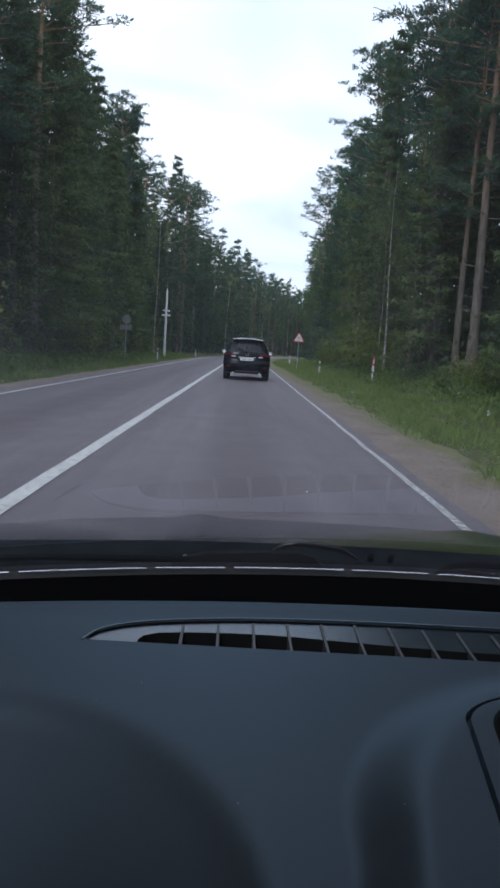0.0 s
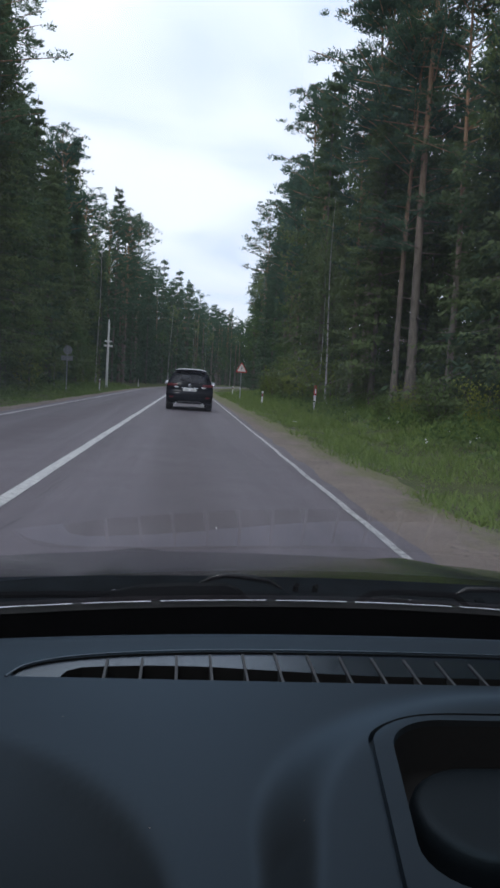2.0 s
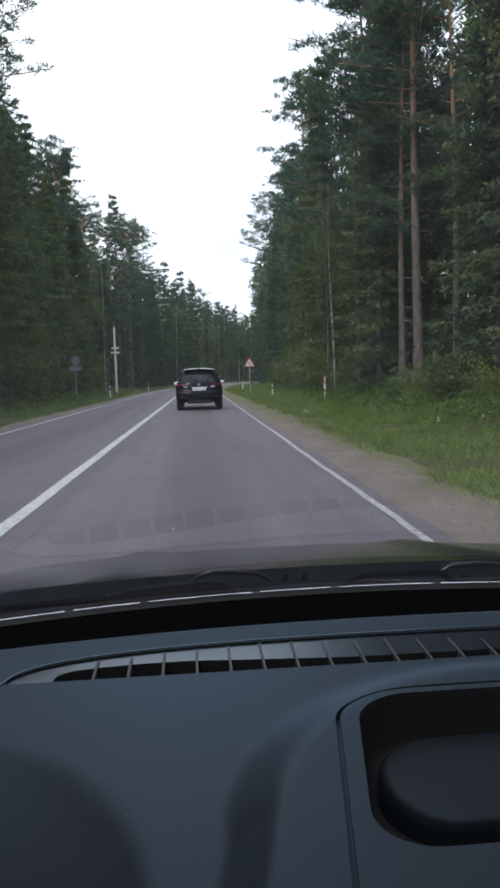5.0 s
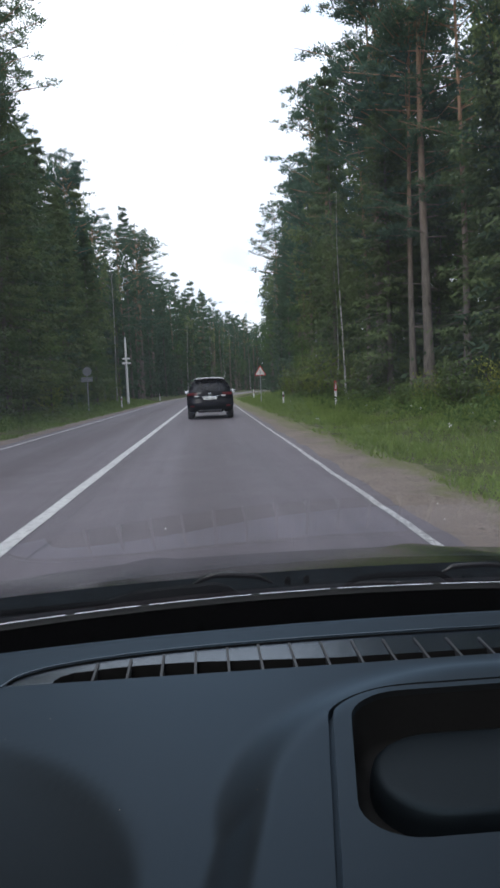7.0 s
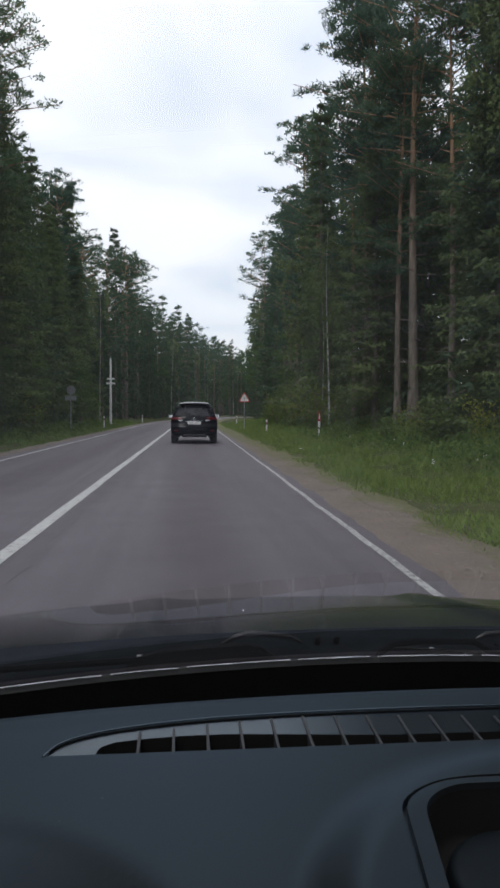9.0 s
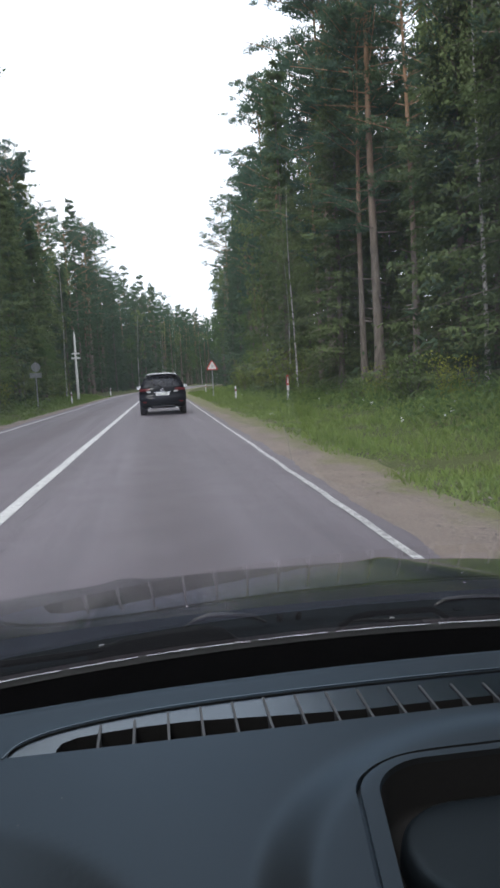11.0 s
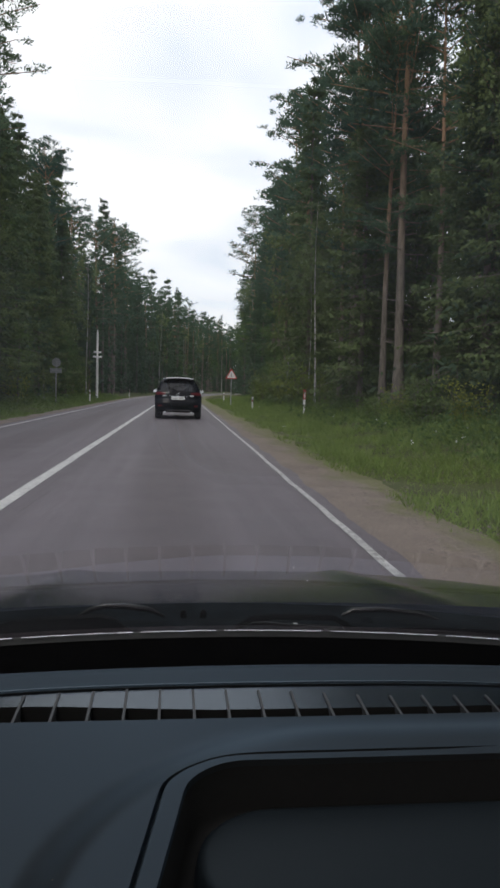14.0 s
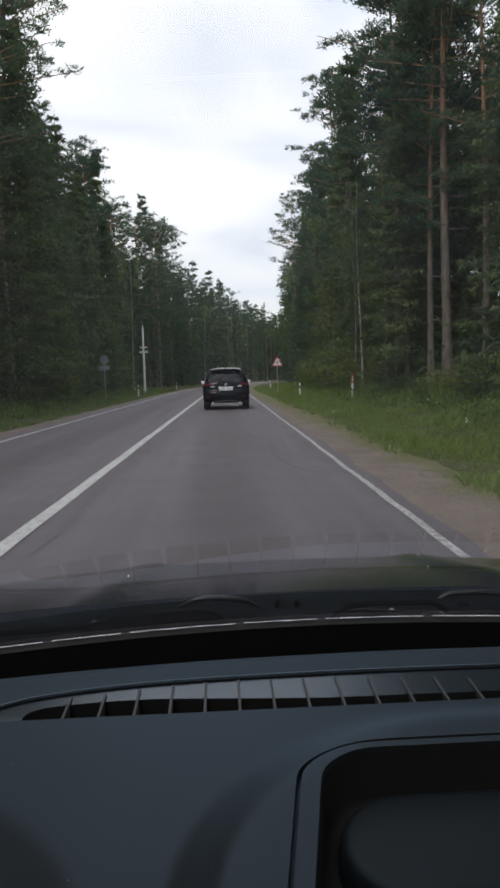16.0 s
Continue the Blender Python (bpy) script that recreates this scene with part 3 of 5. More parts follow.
def spruce(seed, level):
    rng = np.random.default_rng(seed)
    H = rng.uniform(17, 23)
    low = rng.uniform(0.05, 0.14)
    n, nt, ll, ww, skip = ((60, 17, 1.9, 4.2, 8), (110, 30, 1.3, 2.6, 6), (170, 58, 0.95, 1.7, 3), (200, 110, 0.68, 1.2, 2))[level]
    per = 6 if level > 1 else 3
    # whorls of boughs with gaps between them
    h = low + (1 - low) * (np.arange(n) // per + rng.uniform(0, 0.30, n)) / math.ceil(n / per)
    az = np.arange(n) * 2.4 + rng.uniform(-0.4, 0.4, n)
    reach = (0.15 + 3.2 * (1 - h) ** 0.75) * rng.uniform(0.5, 1.25, n)
    b = np.stack([0 * h, 0 * h, h * H], 1)
    out = np.stack([np.cos(az), np.sin(az), 0 * az], 1)
    k = rng.uniform(0.02, 1.0, (n, nt)) ** 0.75
    drop = -0.40 * k ** 1.2 + 0.26 * k ** 3
    c = b[:, None] + out[:, None] * (reach[:, None] * k)[..., None]
    c[..., 2] += drop * reach[:, None] + 0.30 * (h[:, None] - 0.4) * k * reach[:, None]
    sd = np.stack([-np.sin(az), np.cos(az), 0 * az], 1)
    s = rng.uniform(-1, 1, (n, nt))
    wide = (0.12 + 0.34 * reach[:, None] * k * (1.25 - k))
    c += sd[:, None] * (s * wide)[..., None]
    # short twigs hang from the bough
    hang = rng.uniform(0, 1, (n, nt)) ** 2 * 0.34 * np.minimum(1, reach[:, None])
    c[..., 2] -= hang
    B = c.reshape(-1, 3)
    m = len(B)
    D = (out[:, None] * 0.55 + sd[:, None] * (s * 0.55)[..., None]).reshape(-1, 3) + rng.normal(0, 0.45, (m, 3)) + (0, 0, -0.30)
    up = 0.95 - 2.6 * hang / np.maximum(0.34 * np.minimum(1, reach[:, None]), 0.05) * 0.5
    soft = out[:, None] * (0.35 + 0.5 * k[..., None]) + sd[:, None] * (s * 0.45)[..., None] + up[..., None] * np.array((0, 0, 1.0))
    leaves = faced(needles(rng, B, D, rng.uniform(0.20, 0.40, m) * ll, rng.uniform(0.05, 0.09, m) * ww), soft.reshape(-1, 3) + rng.normal(0, 0.2, (m, 3)))
    t = c[np.arange(n), np.argmax(k, 1)]
    every = slice(None, None, skip)
    wood = joined(trunk_arrays(rng, H * 0.99, rng.uniform(0.14, 0.2), 0.015, sides=8 if level else 5, rings=10 if level else 4), limb_arrays(b[every], t[every], 0.02))
    return wood, leaves


def birch(seed, level):
    rng = np.random.default_rng(seed)
    H = rng.uniform(16, 20)
    n, ns, nl, ll = ((20, 3, 6, 2.6), (26, 3, 9, 2.0), (46, 5, 13, 1.35), (60, 6, 22, 1))[level]
    h = rng.uniform(0.34, 1.0, n)
    az = rng.uniform(0, 6.283, n)
    reach = (0.5 + 2.3 * np.sin(np.clip((h - 0.25) * 4.0, 0.2, 2.9))) * rng.uniform(0.6, 1.1, n)
    out = np.stack([np.cos(az), np.sin(az), 0.75 + 0 * az], 1)
    b = np.stack([0 * h, 0 * h, h * H * 0.93], 1)
    t = b + out * reach[:, None]
    k = rng.uniform(0.4, 1.05, (n, ns))
    c = b[:, None] + out[:, None] * (reach[:, None] * k)[..., None] + rng.normal(0, 0.25, (n, ns, 3))
    fall = rng.uniform(0, 1, (n, ns, nl)) * rng.uniform(0.5, 1.7, (n, ns, 1))
    B = c[:, :, None] + rng.normal(0, 0.09, (n, ns, nl, 3))
    B[..., 2] -= fall
    B = B.reshape(-1, 3)
    m = len(B)
    soft = np.repeat((out[:, None] * (k - 0.3)[..., None]).reshape(-1, 3), nl, 0) + (0, 0, 0.35) + rng.normal(0, 0.45, (m, 3))
    leaves = faced(blades(rng, B, rng.normal(0, 1, (m, 3)) + (0, 0, -0.8), rng.uniform(0.11, 0.19, m) * ll,
                          rng.uniform(0.07, 0.12, m) * ll), soft)
    wood = joined(trunk_arrays(rng, H * 0.97, rng.uniform(0.08, 0.115), 0.015, 0.35), limb_arrays(b, t, 0.012))
    return wood, leaves


def alder(seed, level):
    rng = np.random.default_rng(seed)
    H = rng.uniform(10, 14)
    n, ns, nl, ll = ((24, 3, 8, 2.4), (30, 4, 10, 1.9), (46, 5, 15, 1.35), (64, 6, 22, 1))[level]
    h = 0.10 + 0.88 * rng.uniform(0, 1, n) ** 0.8
    az = rng.uniform(0, 6.283, n)
    reach = (0.5 + 1.9 * np.sin(np.clip(h * 3.0, 0.3, 2.9))) * rng.uniform(0.55, 1.15, n)
    out = np.stack([np.cos(az), np.sin(az), rng.uniform(0.25, 0.8, n)], 1)
    b = np.stack([0 * h, 0 * h, h * H * 0.93], 1)
    t = b + out * reach[:, None]
    k = rng.uniform(0.35, 1.05, (n, ns))
    c = b[:, None] + out[:, None] * (reach[:, None] * k)[..., None] + rng.normal(0, 0.2, (n, ns, 3))
    off = rng.normal(0, 1, (n, ns, nl, 3))
    B = (c[:, :, None] + off * (0.30, 0.30, 0.17)).reshape(-1, 3)
    m = len(B)
    soft = off.reshape(-1, 3) * 0.5 + np.repeat((out * (1, 1, 0.3))[:, None], ns * nl, 1).reshape(-1, 3) * 0.5 + (0, 0, 0.45)
    leaves = faced(blades(rng, B, rng.normal(0, 1, (m, 3)) + (0, 0, -0.3), rng.uniform(0.09, 0.15, m) * ll, rng.uniform(0.06, 0.10, m) * ll), soft)
    wood = joined(trunk_arrays(rng, H * 0.95, rng.uniform(0.07, 0.10), 0.012, 0.3), limb_arrays(b, t, 0.012))
    return wood, leaves


def bush(seed, tall=1.8, wide=1.1):
    rng = np.random.default_rng(seed)
    n = 22
    az, rr = rng.uniform(0, 6.283, n), rng.uniform(0.3, 1.0, n) * wide
    t = np.stack([np.cos(az) * rr, np.sin(az) * rr, tall * rng.uniform(0.35, 1.0, n)], 1)
    b = np.stack([np.cos(az) * 0.08, np.sin(az) * 0.08, 0 * az - 0.1], 1)
    k = rng.uniform(0.25, 1.05, (n, 55))
    B = (b[:, None] + (t - b)[:, None] * k[..., None] + rng.normal(0, 0.15, (n, 55, 3))).reshape(-1, 3)
    B[:, 2] = np.maximum(B[:, 2], 0.03)
    m = len(B)
    soft = (B - (0, 0, tall * 0.45)) / (wide, wide, tall * 0.5) + (0, 0, 0.3) + rng.normal(0, 0.45, (m, 3))
    leaves = faced(blades(rng, B, rng.normal(0, 1, (m, 3)) + (0, 0, 0.2), rng.uniform(0.08, 0.15, m), rng.uniform(0.05, 0.09, m)), soft)
    return limb_arrays(b, t, 0.015), leaves


def plant_thing(name, arrays, bark, leaf, label, category, group, wood_name="trunk"):
    ob = thing(name, Matrix.Identity(4), label, category, group)
    twigs = np.arange(len(arrays[0][1])) >= 80
    mesh_part(wood_name, np_mesh(wood_name, *arrays[0], [bark, M_SPRUCE_BARK if bark == M_BIRCH else bark], twigs, smooth=True), ob)
    mesh_part("crown", np_mesh("crown", *arrays[1][:2], [leaf], normals=arrays[1][2]), ob)
    return ob


KINDS = {
    "pine": (pine, M_PINE_BARK, M_PINE, "tall Scots pine with orange upper trunk at the forest edge", "pine tree"),
    "spruce": (spruce, M_SPRUCE_BARK, M_SPRUCE, "dense dark green spruce with drooping branches by the road", "spruce tree"),
    "birch": (birch, M_BIRCH, M_BIRCH_LEAF, "slender white-barked birch with hanging leafy twigs", "birch tree"),
    "alder": (alder, M_SPRUCE_BARK, M_ALDER, "leafy mid-green young alder in front of the pines", "alder tree"),
}
NUMBER = {"pine": 5, "spruce": 4, "birch": 2, "alder": 2}
STOCK, USED = {}, {}
for kind_name in KINDS:
    for level in range(4):
        for i in range(NUMBER[kind_name]):
            STOCK[kind_name, i, level] = KINDS[kind_name][0](100 + 7 * i + len(kind_name), level)


def plant_tree(kind_name, i, d, y, turn, size):
    fn, bark, leaf, label, cat = KINDS[kind_name]
    m = pose(road_x(y) + d, y, ground_z(d, y) - 0.05, 0, 0, turn) @ Matrix.Diagonal((size, size, size, 1))
    level = 3 if y < 42 and size > 0.55 and abs(d) < 11.3 else 2
    if (kind_name, i, level) not in USED:
        ob = plant_thing(kind_name + "_tree", STOCK[kind_name, i, level], bark, leaf, label, cat, kind_name + " trees along the road")
        USED[kind_name, i, level] = ob
        ob.matrix_world = m
    else:
        ob = copy_thing(USED[kind_name, i, level], pose(*m.translation, 0, 0, turn))
        ob.scale = (size, size, size)
    return ob


tree_rng = random.Random(11)
# the forest edge, right then left: kind, variant, metres from the lane's middle, metres along, size
EDGE = []
for side, first, mix in ((1, 8.3, ("pine", "pine", "pine", "spruce", "birch", "alder")), (-1, -9.8, ("spruce", "spruce", "alder", "spruce", "pine", "spruce", "pine"))):
    y = 9.0 if side > 0 else 14.0
    while y < 74:
        k = tree_rng.choice(mix)
        EDGE.append((k, tree_rng.randrange(NUMBER[k]), first + side * tree_rng.uniform(0, 2.2), y,
                     (tree_rng.uniform(0.56, 0.92) if y < 24 else tree_rng.uniform(0.66, 1.0)) if side > 0 else 0.94 * tree_rng.uniform(0.85, 1.1)))
        y += tree_rng.uniform(2.2, 4.0)
# a second row where the wood stands nearest
for side, first in ((1, 11.4), (-1, -12.6)):
    y = 10.0
    while y < 46:
        k = tree_rng.choice(("spruce", "spruce", "pine"))
        EDGE.append((k, tree_rng.randrange(NUMBER[k]), first + side * tree_rng.uniform(0, 2.0), y, tree_rng.uniform(0.65, 0.95) if side > 0 else tree_rng.uniform(0.85, 1.1)))
        y += tree_rng.uniform(2.6, 4.2)
# broad spruces that stand out in front
EDGE += [("spruce", 1, 7.9, 31.5, 0.86), ("spruce", 2, 7.7, 44.0, 0.9), ("birch", 1, 7.6, 52.0, 0.85),
         ("spruce", 3, 9.7, 22.5, 0.95), ("spruce", 0, 9.4, 17.5, 0.8), ("pine", 2, 8.6, 28.0, 0.9), ("pine", 4, 8.4, 35.2, 0.98), ("pine", 1, 8.2, 48.5, 1.0), ("birch", 0, 7.3, 39.0, 0.62), ("birch", 1, 7.5, 42.5, 0.55)]
# low leafy trees and young spruces in front of the trunks
low_rng = random.Random(29)
for side, n in ((-1, 22), (1, 9)):
    for j in range(n):
        y = 13 + 60 * (j + low_rng.uniform(0, 0.9)) / n
        k = low_rng.choice(("alder", "alder", "spruce", "birch") if side < 0 else ("alder", "spruce", "alder"))
        EDGE.append((k, low_rng.randrange(NUMBER[k]), side * ((8.9 if side < 0 else 7.8) + low_rng.uniform(0, 1.6)), y,
                     low_rng.uniform(0.26, 0.5) if k == "alder" else low_rng.uniform(0.14, 0.30)))
for k, i, d, y, size in EDGE:
    plant_tree(k, i, d, y, tree_rng.uniform(0, 360), size)

# deeper and farther trees, too many to count
wood_rng = random.Random(5)
WV, WF, WI, WN, count = [], [], [], [], 0


def add_wood(kind_name, d, y, size, level):
    global count
    i = wood_rng.randrange(NUMBER[kind_name])
    a = wood_rng.uniform(0, 6.283)
    r = np.array([[math.cos(a), -math.sin(a), 0], [math.sin(a), math.cos(a), 0], [0, 0, 1]]) * size
    at = np.array([road_x(y) + d, y, ground_z(d, y) - 0.05])
    for slot, (v, f, *soft) in enumerate(STOCK[kind_name, i, level]):
        if f.shape[1] == 4:
            f = np.concatenate([f[:, [0, 1, 2]], f[:, [0, 2, 3]]])
        WV.append(v @ r.T + at)
        # trunks shade as round: their normals lead away from the axis
        WN.append(unit((soft[0] if soft else v * (1, 1, 0)) @ r.T))
        WF.append(f + count)
        WI.append(np.full(len(f), slot + 2 * ("pine", "spruce", "birch", "alder").index(kind_name)))
        count += len(v)


for side in (1, -1):
    for row in range(4):
        y = -34.0 + row
        while y < 270:
            near = (11.6 if side > 0 else 13.2) + row * 3.4
            if y > 74 or y < 8:
                near -= 2.9
            k = wood_rng.choice(("pine", "spruce", "spruce", "spruce", "pine", "alder", "birch") if row == 0 else ("spruce", "spruce", "pine"))
            if (y > 0 or row < 1) and not (row > (1 if side > 0 else 3) and y > 150):
                add_wood(k, side * (near + wood_rng.uniform(-1.2, 1.2)), y, wood_rng.uniform(0.8, 1.08),
                         2 if 6 < y < 24 and row < 1 else 1 if 0 < y < 130 and row < (1 if y < 60 else 2) else 0)
            y += wood_rng.uniform(3.0, 5.2) * (0.75 if y > 95 and row < 3 else 1)
# the wood that closes the bend
for k in range(90):
    add_wood(wood_rng.choice(("pine", "spruce", "spruce")), wood_rng.uniform(-70, -6), wood_rng.uniform(245, 300), wood_rng.uniform(0.85, 1.1), 0)
# low spruces and alders along the far edge
for k in range(110):
    s = wood_rng.choice((1, -1, -1))
    y = wood_rng.uniform(55, 190)
    add_wood(wood_rng.choice(("spruce", "spruce", "alder")), s * wood_rng.uniform(8.0 if s > 0 else 9.6, 14), y, wood_rng.uniform(0.28, 0.6), 0)
# young spruces between the trunks
for k in range(230):
    s = wood_rng.choice((1, -1))
    y = wood_rng.uniform(10, 150)
    add_wood("spruce", s * wood_rng.uniform(9.5 if s > 0 else 12.0, 28), y, wood_rng.uniform(0.14, 0.40), 1 if y < 35 else 0)
tagged(new("far_woods", np_mesh("far_woods", np.concatenate(WV), np.concatenate(WF),
                               [M_PINE_BARK, M_PINE, M_SPRUCE_BARK, M_SPRUCE_FAR, M_BIRCH, M_BIRCH_LEAF, M_SPRUCE_BARK, M_ALDER], np.concatenate(WI),
                               normals=np.concatenate(WN))),
       "deep mixed wood of pine, spruce and birch", "woods", kind="stuff")

# shrubs at the edge of the wood
SHRUBS = [plant_thing("shrub", bush(40 + i, 1.5 + 0.4 * i, 1.0 + 0.15 * i), M_SPRUCE_BARK, M_SHRUB_PALE if i == 1 else M_SHRUB,
                      ("light green leafy shrub at the foot of the trees", "yellow-green leafy shrub at the foot of the trees", "tall green leafy shrub among the trunks")[i], "shrub", "roadside shrubs", "stems") for i in range(3)]
shrub_rng = random.Random(3)
for n in range(52):
    side = 1 if n % 2 else -1
    y = 11 + 69 * shrub_rng.uniform(0, 1) ** 1.3
    d = side * ((7.0 if side > 0 else 9.4) + shrub_rng.uniform(0, 1.8))
    m = pose(road_x(y) + d, y, ground_z(d, y), 0, 0, shrub_rng.uniform(0, 360))
    s = shrub_rng.uniform(0.6, 1.5)
    ob = SHRUBS[n] if n < 3 else copy_thing(SHRUBS[n % 3], m)
    ob.matrix_world = m @ Matrix.Diagonal((s, s, s, 1))


def sprinkle(rng, n, d0, d1, y0, y1, lean=0.0):
    y = y0 + (y1 - y0) * rng.uniform(0, 1, n) ** 1.7
    d = rng.uniform(d0, d1, n)
    return np.array([(road_x(b) + a, b, ground_z(a, b)) for a, b in zip(d, y)])


g_rng = np.random.default_rng(8)
for d0, d1, n, words in ((2.65, 8.5, 78000, "tall green verge grass by the gravel shoulder"), (-11.5, -5.9, 45000, "green verge grass along the far lane")):
    base = sprinkle(g_rng, n, d0, d1, 5.0, 90.0)
    # thin tufts creep out over the gravel
    creep = g_rng.uniform(0, 1, n) < (0.05 if d0 > 0 else 0)
    base[creep, 0] -= g_rng.uniform(0, 1, creep.sum()) ** 1.5 * 1.6 * (base[creep, 1] < 60)
    rough_patch = np.array([0.5 + noise.noise(Vector((p[0] * 0.7, p[1] * 0.45, 2.0))) + 0.5 * noise.noise(Vector((p[0] * 2.5, p[1] * 2.0, 5.0))) for p in base])
    tall = g_rng.uniform(0.04, 0.30, n) * np.clip(0.1 + 1.35 * rough_patch, 0.15, 1.9)
    away = np.array([abs(p[0] - road_x(p[1])) for p in base]) - abs(d0 if d0 > 0 else d1)
    tall *= np.clip(0.55 + 0.28 * away, 0.5, 2.0)
    tall[creep] *= 0.35
    V, F = blades(g_rng, base - (0, 0, 0.02), g_rng.normal(0, 0.6, (n, 3)) * (1, 1, 0) + (0, 0, 1), tall, g_rng.uniform(0.008, 0.02, n) * (1 + base[:, 1] / 35))
    tagged(new("grass", np_mesh("grass", V, F, [M_GRASS])), words, "grass", kind="stuff")
# tall herbs and ferns between the grass and the trees
base = np.concatenate([sprinkle(g_rng, 11000, 5.6, 9.0, 9, 70), sprinkle(g_rng, 8000, -11.5, -7.6, 10, 70)])
clump = np.array([0.5 + noise.noise(Vector((p[0] * 0.6, p[1] * 0.5, 9.0))) for p in base])
base[:, 2] += g_rng.uniform(0, 1, len(base)) * np.clip(clump * 1.1 - 0.15, 0.03, 0.9)
V, F = blades(g_rng, base, g_rng.normal(0, 0.8, base.shape) + (0, 0, 0.35), g_rng.uniform(0.08, 0.22, len(base)), g_rng.uniform(0.03, 0.075, len(base)))
tagged(new("tall_herbs", np_mesh("tall_herbs", V, F, [M_HERB])), "tall leafy green herbs and ferns along the trees", "herbs", kind="stuff")
# a few white flowers
base = sprinkle(g_rng, 16, 4.6, 7.6, 14, 55)
base[:, 2] += g_rng.uniform(0.18, 0.45, len(base))
base = np.repeat(base, 4, 0) + g_rng.normal(0, 0.02, (len(base) * 4, 3))
V, F = blades(g_rng, base, g_rng.normal(0, 1, base.shape) * (1, 1, 0.3), np.full(len(base), 0.04), np.full(len(base), 0.036))
tagged(new("wild_flowers", np_mesh("wild_flowers", V, F, [M_WHITE])), "small white wild flowers in the verge", "flowers", kind="stuff")
# undergrowth in the wood
base = np.concatenate([sprinkle(g_rng, 16000, 8.0, 26, 8, 110), sprinkle(g_rng, 16000, -30, -11.0, 8, 110)])
base[:, 2] += g_rng.uniform(0, 1, len(base)) ** 2 * 2.2
V, F = blades(g_rng, base, g_rng.normal(0, 1, base.shape) + (0, 0, 0.4), g_rng.uniform(0.2, 0.5, len(base)), g_rng.uniform(0.08, 0.2, len(base)))
tagged(new("undergrowth", np_mesh("undergrowth", V, F, [M_SPRUCE_FAR])), "dark low undergrowth on the forest floor", "undergrowth", kind="stuff")
# loose stones of the shoulder
n = 1000
base = np.concatenate([sprinkle(g_rng, n, 1.95, 3.3, 5, 45)])
sv, sf = [], []
for p in base:
    s = g_rng.uniform(0.008, 0.028)
    c = len(sv)
    for q in ((1, 0, 0), (0, 1, 0), (-1, 0, 0), (0, -1, 0), (0, 0, 0.7), (0, 0, -0.6)):
        sv.append((p[0] + q[0] * s * g_rng.uniform(0.7, 1.3), p[1] + q[1] * s, -0.026 - 0.03 * (p[0] - road_x(p[1]) - 2) + q[2] * s))
    sf += [(c, c + 1, c + 4), (c + 1, c + 2, c + 4), (c + 2, c + 3, c + 4), (c + 3, c, c + 4)]
tagged(new("loose_stones", np_mesh("loose_stones", sv, sf, [M_STONE])), "loose pale stones on the gravel shoulder", "stones", kind="stuff")


